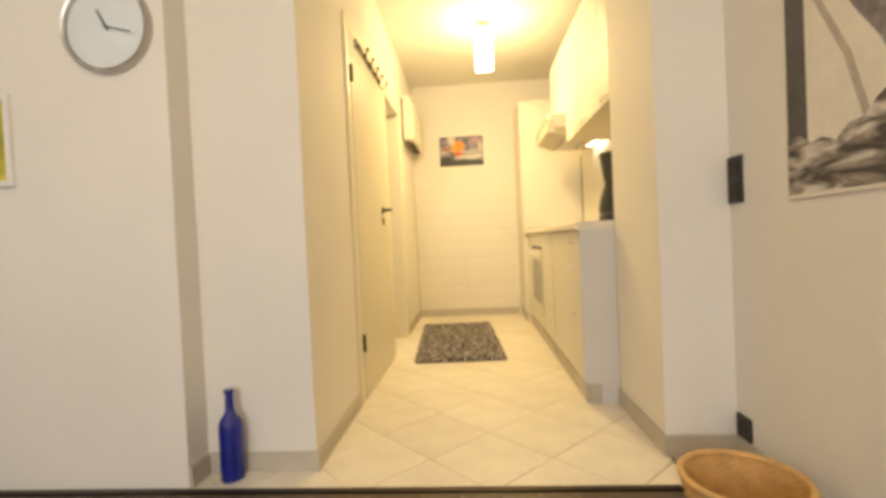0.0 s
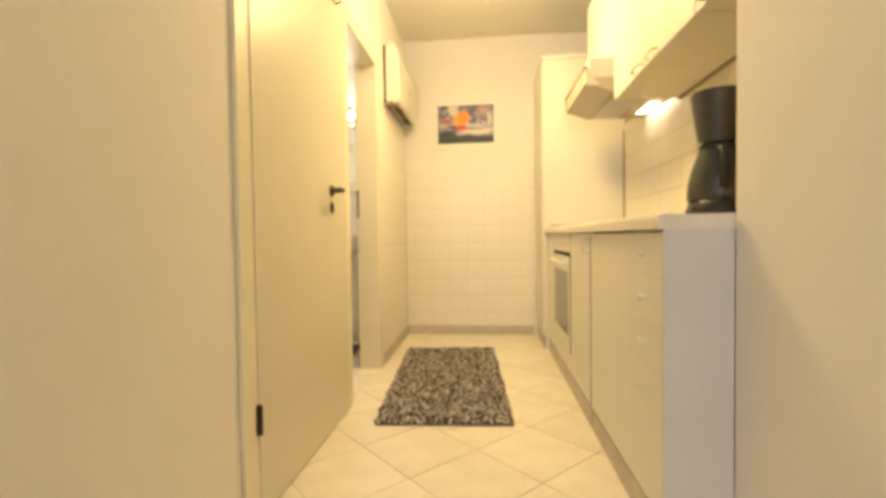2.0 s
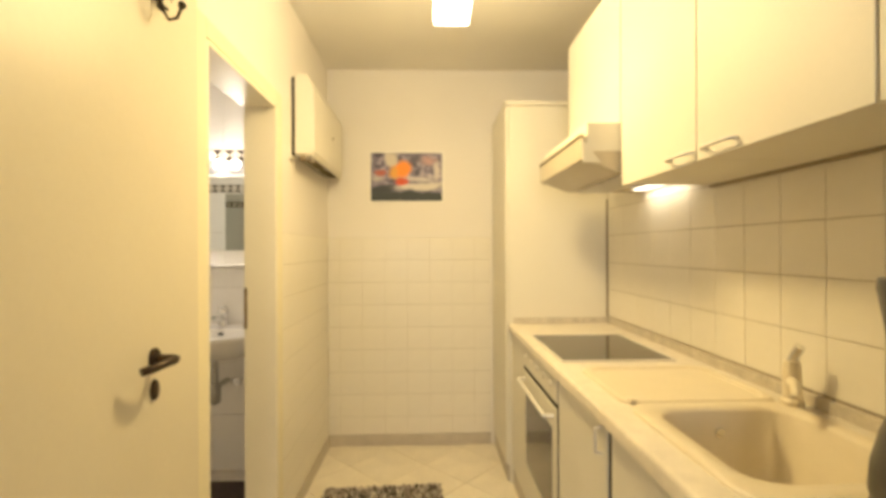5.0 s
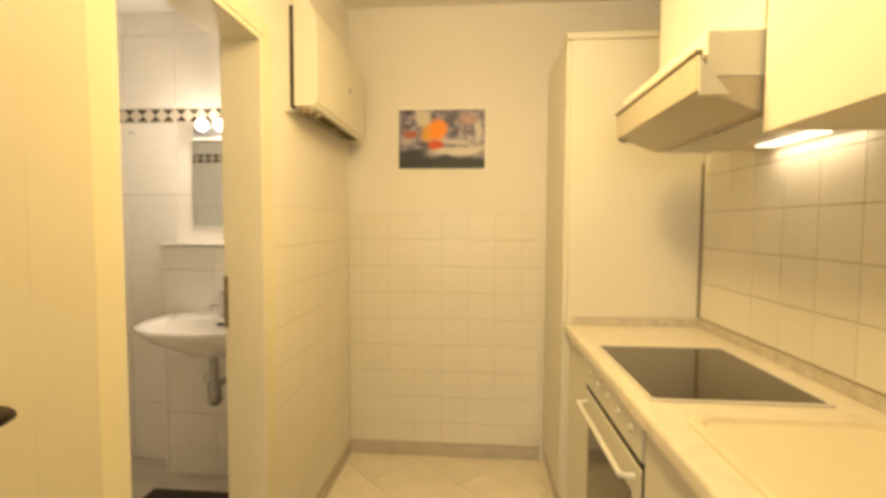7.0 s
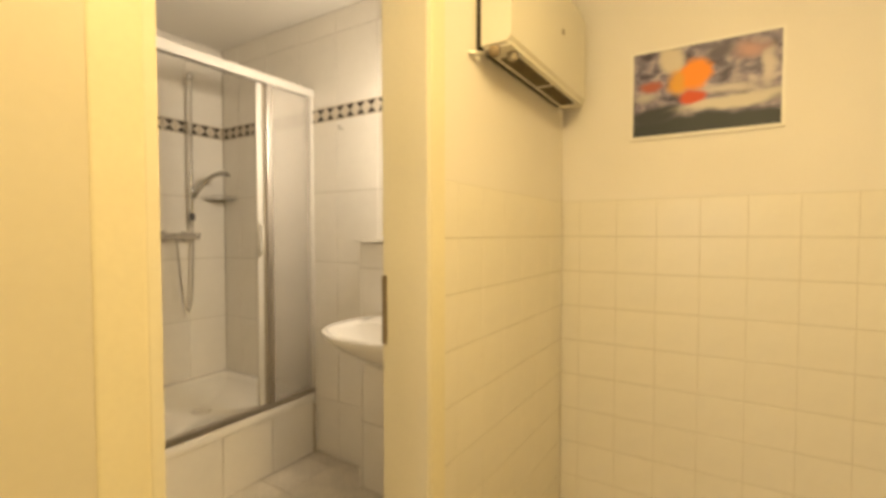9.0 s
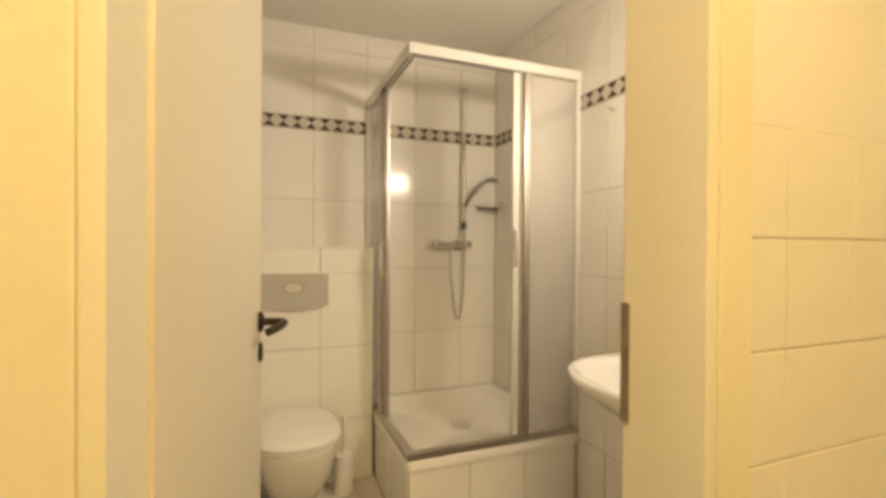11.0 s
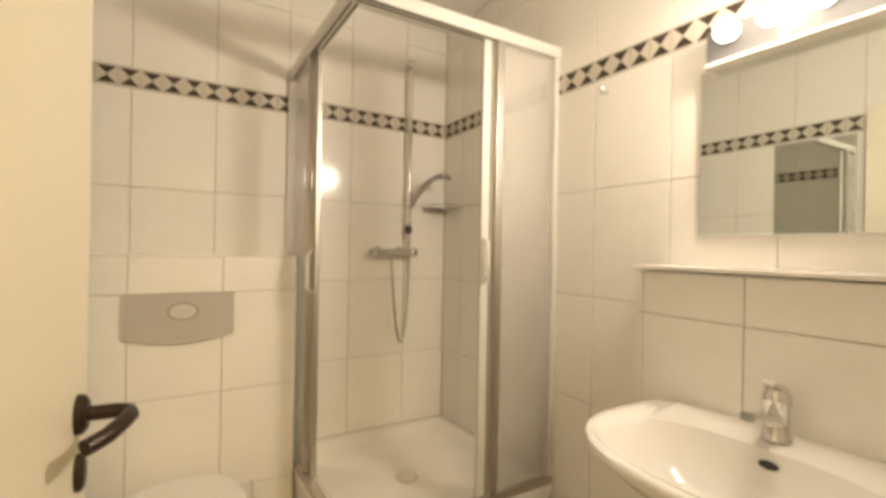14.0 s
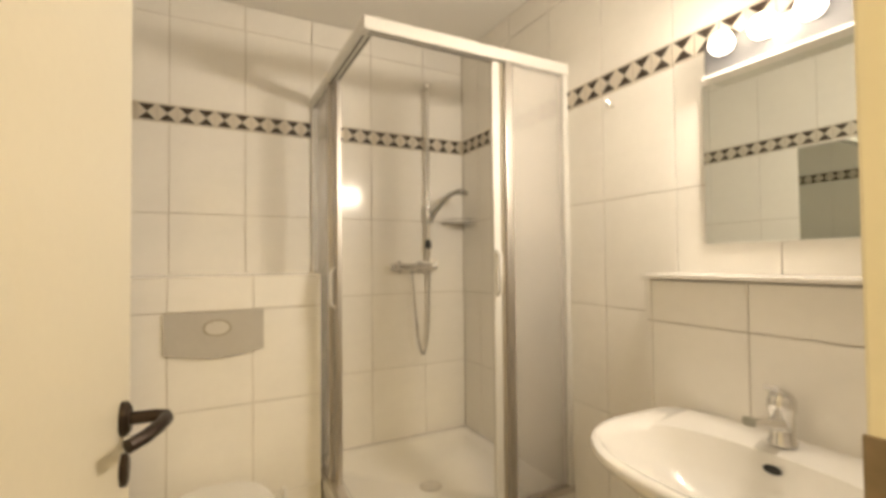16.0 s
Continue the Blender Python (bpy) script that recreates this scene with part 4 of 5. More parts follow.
# wall units
WX, WB, WT = 1.030, 1.566, 2.325


def wall_unit(name, y0, y1, z0, handle_at, label):
    c = thing(name, ((WX + KW) / 2, (y0 + y1) / 2, z0), label, "wall cabinet", "kitchen wall units")
    part("carcass", box(WX + 0.020, KW, y0 + 0.001, y1 - 0.001, z0, WT), CABW, c)
    d = part("door", box(WX, WX + 0.018, y0 + 0.002, y1 - 0.002, z0 - 0.004, WT, 0.002), CABW, c, "white laminate door")
    if handle_at:
        bow_handle(d, WX, y0 + 0.067 if handle_at == "near" else y1 - 0.098, z0 + 0.020, 0.115, "y")
    return c


wall_unit("wall_cabinet", END + 0.004, 3.298, WB, "far", "white wall cabinet with bow handle above the worktop")
wall_unit("wall_cabinet", 3.302, 3.774, WB, "far", "white wall cabinet with bow handle above the worktop")
wall_unit("wall_cabinet", 3.776, 4.236, WB, "near", "white wall cabinet with bow handle above the worktop")
wall_unit("wall_cabinet", 4.240, 4.845, 1.80, "", "short white wall cabinet above the extractor hood")
# brown strip paints the shade where the cabinet bottoms meet the wall
part("shade_strip", box(KW - 0.020, KW - 0.006, END + 0.01, 4.23, WB - 0.010, WB - 0.001), EDGE, bpy.data.objects["wall_cabinet"], "dark strip painting the shade between cabinet and wall")


def hood():
    y0, y1 = 4.242, 4.842
    c = thing("extractor_hood", ((WX + KW) / 2, (y0 + y1) / 2, 1.58), "white extractor hood with its visor folded out", "extractor hood")
    part("housing", box(0.908, KW, y0, y1, 1.690, 1.793, 0.004), CABW, c, "white housing")
    part("lower_body", loft([[(0.901, y, 1.689), (0.901, y, 1.660), (1.020, y, 1.614), (KW, y, 1.614), (KW, y, 1.689)] for y in (y0 + 0.002, y1 - 0.002)]), VISOR, c, "darker beige lower body")
    part("visor", loft([[(0.899, y, 1.742), (0.886, y, 1.740), (0.890, y, 1.662), (0.900, y, 1.660)] for y in (y0, y1)]), VISOR, c, "darker beige front visor")
    part("visor_edge", box(0.880, 0.900, y0 - 0.002, y1 + 0.002, 1.7425, 1.750, 0.002), SLOT, c, "dark grip edge")
    for ya, yb in ((y0 - 0.007, y0 - 0.001), (y1 + 0.001, y1 + 0.007)):
        part("visor_side", loft([[(0.888, y, 1.735), (0.892, y, 1.648), (0.958, y, 1.648)] for y in (ya, yb)]), CABW, c, "white triangular visor side")
    part("filter", box(1.05, KW - 0.16, y0 + 0.03, y1 - 0.03, 1.606, 1.613), STEEL, c, "metal grease filter")
    part("lamp_lens", box(KW - 0.075, KW - 0.015, y0 + 0.24, y1 - 0.12, 1.6090, 1.6135), TUBE, c, "glowing lamp lens")


hood()


def coffee_maker():
    at = (1.128, 3.228, CT)
    c = thing("coffee_maker", at, "black filter coffee machine with smoked jug on the worktop", "coffee maker")
    jx, jy = at[0] - 0.055, at[1] + 0.010
    bx, by = at[0] - 0.030, at[1] - 0.004
    part("base", loft([rounded(bx + 0.014, by, 0.122, 0.098, 0.07, CT), rounded(bx + 0.014, by, 0.126, 0.102, 0.07, CT + 0.012), rounded(bx + 0.014, by, 0.121, 0.097, 0.07, CT + 0.040), rounded(bx + 0.014, by, 0.115, 0.090, 0.065, CT + 0.047)]), BLACKP, c, "black base with hot plate", 40)
    jug = part("jug", lathe([(0.086, 0.048), (0.089, 0.060), (0.086, 0.100), (0.076, 0.145), (0.060, 0.190), (0.056, 0.204)], (jx, jy, CT), 36), SMOKE, c, "smoked dark jug", 40)
    part("jug_lid", lathe([(0.054, 0.204), (0.054, 0.218), (0.045, 0.2235)], (jx, jy, CT), 28), BLACKP, jug, "black lid", 40)
    part("jug_grip", tube([(jx - 0.02, jy - 0.050, CT + 0.200), (jx - 0.030, jy - 0.092, CT + 0.195), (jx - 0.034, jy - 0.106, CT + 0.14), (jx - 0.028, jy - 0.090, CT + 0.085)], 0.011, 8), BLACKP, jug, "black grip", 60)
    part("filter_basket", lathe([(0.052, 0.224), (0.057, 0.226), (0.075, 0.345), (0.078, 0.364), (0.076, 0.379), (0.05, 0.385)], (jx, jy, CT), 36), SMOKE, c, "smoked grey conical filter holder", 40)
    part("water_tank", loft([rounded(at[0] + 0.072, at[1] - 0.004, 0.046, 0.088, 0.03, CT + 0.045), rounded(at[0] + 0.072, at[1] - 0.004, 0.046, 0.088, 0.03, CT + 0.386), rounded(at[0] + 0.072, at[1] - 0.004, 0.038, 0.080, 0.025, CT + 0.398)]), BLACKP, c, "black water tank", 40)
    part("spout_tab", box(jx - 0.063, jx - 0.053, jy - 0.016, jy + 0.010, CT + 0.2190, CT + 0.2260, 0.002), GREYP, c, "pale tab under the filter holder")
    part("switch", box(at[0] - 0.145, at[0] - 0.134, at[1] - 0.015, at[1] + 0.012, CT + 0.016, CT + 0.032, 0.002), SMOKE, c, "small rocker switch")


coffee_maker()

# ---- bathroom ----
# cistern box behind the toilet and boxed-in lower wall behind the basin
BXF, BXH, BXE = -2.375, 1.243, 4.700
LYF, LYX, LYH = 5.435, -1.270, 1.243
cistern_box = struct("wall_cistern_box", box(BWX, BXF, BNY, BXE, 0, BXH - 0.008), GROUT, "tiled cistern box behind the toilet", "wall")
basin_box = struct("wall_basin_box", box(LYX, LW - WTK, LYF, BWY, 0, LYH - 0.012), GROUT, "tiled boxed-in wall behind the basin", "wall")
ledge = thing("wall_ledge", (-0.85, LYF, LYH), "white ledge on the boxed-in wall below the mirror", "ledge")
part("board", box(LYX - 0.012, LW - WTK - 0.003, LYF - 0.022, BWY - 0.008, LYH - 0.008, LYH + 0.004, 0.003), SHELFM, ledge)

# shower
SX0, SX1, SY0, SY1, ST = BWX, -1.742, 4.705, BWY, 0.350


def shower_tray():
    c = thing("shower_tray", ((SX0 + SX1) / 2, (SY0 + SY1) / 2, 0), "white shower tray on a tiled plinth", "shower tray")
    cx, cy, hx, hy = (SX0 + SX1) / 2, (SY0 + SY1) / 2, (SX1 - SX0) / 2 - 0.001, (SY1 - SY0) / 2 - 0.001
    b = loft([rounded(cx, cy, hx, hy, 0.02, ST - 0.045), rounded(cx, cy, hx, hy, 0.02, ST - 0.006), rounded(cx, cy, hx - 0.006, hy - 0.006, 0.02, ST), rounded(cx, cy, hx - 0.060, hy - 0.060, 0.05, ST),
              rounded(cx, cy, hx - 0.075, hy - 0.075, 0.05, ST - 0.02), rounded(cx, cy, hx - 0.10, hy - 0.10, 0.06, ST - 0.055), rounded(cx, cy, 0.03, 0.03, 0.02, ST - 0.065)], False, True)
    part("tray", b, CERAM, c, "glossy white tray", 50)
    part("plinth", box(SX0, SX1 - 0.012, SY0 + 0.012, SY1, 0, ST - 0.075), GROUT, c, "plinth behind tiles")
    for k in range(3):
        y0 = SY0 + 0.012 + k * 0.279
        part("plinth_tile", box(SX1 - 0.0115, SX1 - 0.005, y0 + 0.0015, min(y0 + 0.2775, SY1), 0.003, ST - 0.047, 0.0015, 1), BTILE, c)
        x1 = SX1 - 0.012 - k * 0.32
        part("plinth_tile", box(max(x1 - 0.3185, SX0), x1 - 0.0015, SY0 + 0.005, SY0 + 0.0115, 0.003, ST - 0.047, 0.0015, 1), BTILE, c)
    part("drain", lathe([(0.05, 0), (0.05, 0.004), (0.042, 0.007)], (cx, cy, ST - 0.064), 28), CHROME, c, "round chrome drain", 40)


shower_tray()


def shower_cabin():
    c = thing("shower_enclosure", (SX1, SY0, ST), "corner-entry shower enclosure with aluminium frame, slid open", "shower enclosure")
    z0, z1, o = ST, 2.098, 0.022
    xr, yr = SX1 - o, SY0 + o
    part("top_rail", box(xr - 0.022, xr + 0.022, yr - 0.022, SY1, z1 - 0.045, z1, 0.004), ALUW, c, "pale top rail")
    part("top_rail", box(SX0, xr - 0.0225, yr - 0.022, yr + 0.022, z1 - 0.045, z1, 0.004), ALUW, c, "pale top rail")
    part("bottom_rail", box(xr - 0.020, xr + 0.018, yr - 0.020, SY1, z0 + 0.001, z0 + 0.030, 0.004), ALU, c, "aluminium bottom track")
    part("bottom_rail", box(SX0, xr - 0.0205, yr - 0.020, yr + 0.018, z0 + 0.001, z0 + 0.030, 0.004), ALU, c, "aluminium bottom track")
    # dark strips paint the shade of the rail grooves
    for x in (xr - 0.012, xr + 0.008):
        part("track_groove", box(x - 0.003, x + 0.003, yr, SY1 - 0.02, z1 - 0.0462, z1 - 0.0452), GAPSHADE, c)
    for y in (yr - 0.008, yr + 0.012):
        part("track_groove", box(SX0 + 0.02, xr - 0.03, y - 0.003, y + 0.003, z1 - 0.0462, z1 - 0.0452), GAPSHADE, c)
    # side towards the basin: fixed pane and the door slid behind it
    ya, x = 5.238, xr
    part("wall_profile", box(x - 0.018, x + 0.018, SY1 - 0.030, SY1 - 0.007, z0 + 0.031, z1 - 0.046, 0.003), ALUW, c, "pale wall profile")
    part("fixed_pane", box(x + 0.008, x + 0.012, ya + 0.04, SY1 - 0.031, z0 + 0.032, z1 - 0.047), FROST, c, "textured grey pane")
    part("fixed_post", box(x + 0.002, x + 0.018, ya + 0.026, ya + 0.056, z0 + 0.031, z1 - 0.046, 0.003), ALU, c, "aluminium upright")
    # grey strip paints the shaded gap between the two uprights
    part("post_gap", box(x - 0.012, x + 0.001, ya + 0.0115, ya + 0.0255, z0 + 0.031, z1 - 0.046), SLOT, c, "grey strip painting the dark gap between the uprights")
    d = part("sliding_post", box(x - 0.020, x - 0.001, ya - 0.024, ya + 0.010, z0 + 0.031, z1 - 0.046, 0.003), ALUW, c, "pale door upright")
    part("sliding_pane", box(x - 0.017, x - 0.013, ya + 0.0105, SY1 - 0.031, z0 + 0.032, z1 - 0.047), FROST, c, "textured grey pane")
    part("pull", tube([(x - 0.002, ya - 0.012, 1.16), (x + 0.022, ya - 0.012, 1.18), (x + 0.022, ya - 0.012, 1.31), (x - 0.002, ya - 0.012, 1.33)], 0.007, 8), ALUW, d, "pale bow pull", 50)
    # side towards the toilet
    xa, y = -2.235, yr
    part("wall_profile", box(SX0 + 0.007, SX0 + 0.030, y - 0.018, y + 0.018, BXH + 0.005, z1 - 0.046, 0.003), ALUW, c, "pale wall profile")
    part("fixed_pane", box(SX0 + 0.031, xa - 0.02, y - 0.012, y - 0.008, z0 + 0.032, z1 - 0.047), FROST, c, "textured grey pane")
    part("fixed_post", box(xa - 0.036, xa - 0.012, y - 0.018, y - 0.002, z0 + 0.031, z1 - 0.046, 0.003), ALU, c, "aluminium upright")
    d = part("sliding_post", box(xa - 0.010, xa + 0.042, y + 0.001, y + 0.020, z0 + 0.031, z1 - 0.046, 0.003), ALU, c, "aluminium door upright")
    part("sliding_pane", box(SX0 + 0.031, xa - 0.011, y + 0.009, y + 0.013, z0 + 0.032, z1 - 0.047), FROST, c, "textured grey pane")
    part("pull", tube([(xa + 0.014, y + 0.001, 1.10), (xa + 0.014, y - 0.022, 1.12), (xa + 0.014, y - 0.022, 1.25), (xa + 0.014, y + 0.001, 1.27)], 0.007, 8), ALUW, d, "pale bow pull", 50)
    for ob in c.children_recursive:
        if "pane" in ob.name:
            ob.visible_shadow = False


shower_cabin()


def shower_set():
    x, y = BWX + 0.007, 5.325
    c = thing("shower_set", (x, y, 1.2), "chrome shower rail with hand shower, hose and mixer tap", "shower set")
    xr = x + 0.050
    part("rail", tube([(xr, y, 1.32), (xr, y, 2.24)], 0.010, 12), CHROME, c, "chrome rail", 40)
    for z in (1.365, 2.245):
        part("bracket", tube([(x, y, z), (xr, y, z)], 0.013, 12), CHROME, c, "rail bracket", 40)
    part("rail_end", lathe([(0.016, 0), (0.018, 0.01), (0.018, 0.035), (0.014, 0.045)], (xr, y, 1.36), 16), BLACKP, c, "dark lower bracket", 40)
    part("rail_top", lathe([(0.016, 0), (0.021, 0.008), (0.021, 0.030), (0.012, 0.040)], (xr, y, 2.232), 16), CHROME, c, "round upper rail end", 40)
    part("slider", lathe([(0.018, 0), (0.020, 0.01), (0.020, 0.05), (0.016, 0.06)], (xr, y, 1.515), 16), CHROME, c, "slider", 40)
    h = part("hand_shower", tube([(xr + 0.02, y, 1.50), (xr + 0.042, y + 0.020, 1.555), (xr + 0.078, y + 0.055, 1.615), (xr + 0.112, y + 0.086, 1.648), (xr + 0.135, y + 0.105, 1.655)], 0.0125, 12), DCHROME, c, "chrome hand shower", 60)
    hd = lathe([(0.014, 0.022), (0.034, 0.014), (0.039, 0.0), (0.034, -0.008), (0.004, -0.008)], (0, 0, 0), 20)
    part("spray_head", turned(hd, Matrix.Translation((xr + 0.155, y + 0.12, 1.648)) @ pose(0, 0, 0, 0, 12, 30)), DCHROME, h, "round spray head", 40)
    part("mixer", tube([(x + 0.055, y - 0.18, 1.262), (x + 0.055, y + 0.01, 1.262)], 0.020, 16), CHROME, c, "chrome mixer body", 40)
    for yy in (y - 0.15, y - 0.03):
        part("inlet", lathe([(0.032, 0), (0.030, 0.008), (0.016, 0.012), (0.016, 0.05)], (x, yy, 1.262), 20, "x"), CHROME, c, "chrome inlet rosette", 40)
    part("mixer_grip", lathe([(0.020, 0), (0.024, -0.006), (0.024, -0.035), (0.018, -0.042)], (x + 0.055, y - 0.18, 1.262), 18, "y"), CHROME, c, "ribbed grip", 40)
    part("mixer_grip", lathe([(0.020, 0), (0.024, 0.006), (0.024, 0.030), (0.018, 0.036)], (x + 0.055, y + 0.01, 1.262), 18, "y"), CHROME, c, "ribbed grip", 40)
    pts = []
    for k in range(25):
        t = k / 24
        z = 1.242 - 0.50 * math.sin(math.pi * min(1, t * 1.02)) + 0.245 * t * t
        pts.append((x + 0.055 + 0.015 * math.sin(6 * t), y - 0.10 + 0.105 * t + 0.035 * math.sin(math.pi * t) * (1 - t) - 0.02 * math.sin(2 * math.pi * t), z))
    part("hose", tube(pts, 0.007, 8), STEEL, c, "ribbed metal hose", 60)


shower_set()


def soap_shelf():
    x, y, z = BWX + 0.007, BWY - 0.007, 1.500
    c = thing("corner_shelf", (x, y, z), "small steel corner soap shelf in the shower", "shelf")
    n = 10
    ring = [(x, y, z), *[(x + 0.145 * math.cos(a), y - 0.145 * math.sin(a), z) for a in [math.pi / 2 * k / n for k in range(n + 1)]]]
    part("plate", poly(ring, 0.004, 2), DCHROME, c, "worn steel shelf plate")
    part("rail", tube([(p[0], p[1], z + 0.022) for p in ring[1:]], 0.004, 6), CHROME, c, "thin chrome rail", 50)


soap_shelf()


def flush_plate():
    x, y0, y1, z0, z1 = BXF + 0.007, 4.105, 4.462, 0.916, 1.100
    c = thing("flush_plate", (x, (y0 + y1) / 2, z0), "grey plastic flush plate on the cistern box", "flush plate")
    n = 14
    out = [(x, y1, z1), (x, y0, z1)] + [(x, y0 + (y1 - y0) * k / n, z0 + 0.028 - 0.028 * math.sin(math.pi * k / n)) for k in range(n + 1)]
    part("plate", poly(out, 0.014, 0), GREYP, c)
    yc, zc = (y0 + y1) / 2 + 0.006, z1 - 0.064
    lens = [(x + 0.014, yc + 0.044 * math.cos(2 * math.pi * k / 24), zc + 0.027 * math.sin(2 * math.pi * k / 24)) for k in range(24)]
    # flat darker ring paints the shading at the button's edge
    part("button_shade", poly([(p[0], yc + (p[1] - yc) * 1.18, zc + (p[2] - zc) * 1.25) for p in lens], 0.002, 0), SLOT, c, "darker ring painting the shading round the button")
    part("button", poly(lens, 0.006, 0), PALEP, c, "pale oval push button")


flush_plate()


def toilet():
    y, xw = 4.290, BXF + 0.007
    c = thing("toilet", (xw, y, 0), "white wall-hung toilet with closed lid", "toilet")

    def ring(back, front, half, z, n=32):
        cx, a = (back + front) / 2, (front - back) / 2
        return [(cx + a * math.copysign(abs(math.cos(t)) ** 0.75, math.cos(t)), y + half * math.copysign(abs(math.sin(t)) ** 0.8, math.sin(t)), z) for t in [2 * math.pi * k / n for k in range(n)]]

    b = loft([ring(xw, xw + 0.28, 0.10, 0.075), ring(xw, xw + 0.34, 0.12, 0.10), ring(xw, xw + 0.46, 0.155, 0.24), ring(xw, xw + 0.53, 0.178, 0.37), ring(xw, xw + 0.535, 0.180, 0.40), ring(xw, xw + 0.525, 0.172, 0.405)])
    part("bowl", b, CERAM, c, "glossy white bowl", 50)
    part("seat", loft([ring(xw + 0.06, xw + 0.53, 0.182, 0.407), ring(xw + 0.06, xw + 0.535, 0.185, 0.412), ring(xw + 0.06, xw + 0.535, 0.185, 0.422)]), WHITEP, c, "white seat", 40)
    part("lid", loft([ring(xw + 0.055, xw + 0.535, 0.185, 0.424), ring(xw + 0.055, xw + 0.537, 0.187, 0.432), ring(xw + 0.06, xw + 0.525, 0.176, 0.442), ring(xw + 0.10, xw + 0.48, 0.13, 0.446)]), WHITEP, c, "white closed lid", 40)


toilet()


def brush_holder():
    at = (-2.270, 4.530, 0.0)
    c = thing("toilet_brush", at, "white toilet brush in its holder on the floor", "toilet brush")
    part("holder", lathe([(0.050, 0), (0.052, 0.01), (0.047, 0.16), (0.045, 0.19), (0.040, 0.195)], at, 24), WHITEP, c, "white plastic holder", 40)
    part("stick", lathe([(0.008, 0.19), (0.008, 0.36), (0.011, 0.37), (0.010, 0.39)], at, 12), WHITEP, c, "white handle stick", 40)


brush_holder()


def washbasin():
    xc, yb, z = -0.878, LYF, 0.883
    c = thing("washbasin", (xc, yb, z - 0.17), "white ceramic wall-hung washbasin", "washbasin")

    def ring(hw, depth, zz, back=0.0, n=44):
        out = []
        for k in range(n):
            t = 2 * math.pi * k / n
            cs, sn = math.cos(t), math.sin(t)
            xx = xc + hw * math.copysign(abs(cs) ** (0.72 if sn > 0 else 0.90), cs)
            d = depth * 0.42
            yy = yb - back - d + (d * math.copysign(abs(sn) ** 0.30, sn) if sn > 0 else (depth - d) * math.copysign(abs(sn) ** 0.85, sn))
            out.append((xx, yy, zz))
        return out

    def inner(hw, d0, d1, zz, n=44):
        out = []
        for k in range(n):
            t = 2 * math.pi * k / n
            cs, sn = math.cos(t), math.sin(t)
            out.append((xc + hw * math.copysign(abs(cs) ** 0.8, cs), yb - (d0 + d1) / 2 + (d1 - d0) / 2 * math.copysign(abs(sn) ** 0.8, sn), zz))
        return out

    b = loft([ring(0.12, 0.20, z - 0.175), ring(0.18, 0.29, z - 0.15), ring(0.265, 0.41, z - 0.075), ring(0.306, 0.462, z - 0.03), ring(0.315, 0.475, z - 0.012), ring(0.313, 0.472, z - 0.002), ring(0.303, 0.460, z + 0.002),
              inner(0.265, 0.125, 0.435, z - 0.004), inner(0.252, 0.130, 0.425, z - 0.020), inner(0.205, 0.145, 0.390, z - 0.075), inner(0.15, 0.17, 0.345, z - 0.115), inner(0.035, 0.215, 0.275, z - 0.128)], True, True)
    part("basin", b, CERAM, c, "glossy white basin", 55)
    part("drain", lathe([(0.026, 0), (0.026, 0.003), (0.016, 0.005)], (xc, yb - 0.245, z - 0.1285), 20), CHROME, c, "chrome drain", 40)
    ov = lathe([(0.012, 0), (0.012, 0.004)], (0, 0, 0), 18)
    part("overflow", turned(ov, Matrix.Translation((xc + 0.012, yb - 0.140, z - 0.030)) @ pose(0, 0, 0, 68, 0, 0) @ Matrix.Diagonal((1.5, 0.75, 1, 1))), BLACKP, c, "dark overflow slot")


washbasin()


def basin_tap():
    x, y, z = -0.886, LYF - 0.060, 0.885
    c = thing("basin_tap", (x, y, z), "chrome single-lever basin tap", "tap")
    part("body", lathe([(0.028, 0), (0.028, 0.006), (0.024, 0.012), (0.0235, 0.066), (0.0275, 0.074), (0.0275, 0.094), (0.022, 0.108), (0.010, 0.113)], (x, y, z), 22), CHROME, c, "chrome body", 40)
    b = loft([rounded(0, 0, 0.018, 0.012, 0.008, 0), rounded(0, 0, 0.017, 0.011, 0.008, 0.06), rounded(0, 0, 0.014, 0.009, 0.007, 0.115)])
    part("spout", turned(b, Matrix.Translation((x, y - 0.012, z + 0.045)) @ pose(0, 0, 0, 78, 0, 0)), CHROME, c, "short chrome spout", 40)
    b = loft([rounded(0, 0, 0.021, 0.006, 0.005, 0), rounded(0, 0, 0.022, 0.007, 0.005, 0.022), rounded(0, 0, 0.020, 0.005, 0.004, 0.042), rounded(0, 0, 0.015, 0.004, 0.003, 0.058)])
    part("lever", turned(b, Matrix.Translation((x, y + 0.012, z + 0.100)) @ pose(0, 0, 0, 62, 0, 0)), CHROME, c, "flat chrome lever", 40)


basin_tap()


def trap():
    x, y = -0.89, 5.27
    c = thing("drain_trap", (x, y, 0.5), "chrome bottle trap under the washbasin", "pipe")
    part("tail_pipe", tube([(x, y, 0.71), (x, y, 0.58)], 0.019, 14), DCHROME, c, "tail pipe", 40)
    part("bottle", lathe([(0.022, 0.0), (0.032, 0.012), (0.032, 0.10), (0.024, 0.12)], (x, y, 0.46), 20), DCHROME, c, "chrome trap bottle", 40)
    part("waste_pipe", tube([(x, y, 0.55), (x, y + 0.08, 0.55), (x, LYF - 0.005, 0.55)], 0.016, 12), DCHROME, c, "waste pipe", 40)
    for dx in (-0.09, 0.09):
        part("valve", lathe([(0.012, 0), (0.012, -0.05), (0.018, -0.055), (0.018, -0.075)], (x + dx, LYF - 0.006, 0.56), 14, "y"), CHROME, c, "angle valve", 40)


trap()


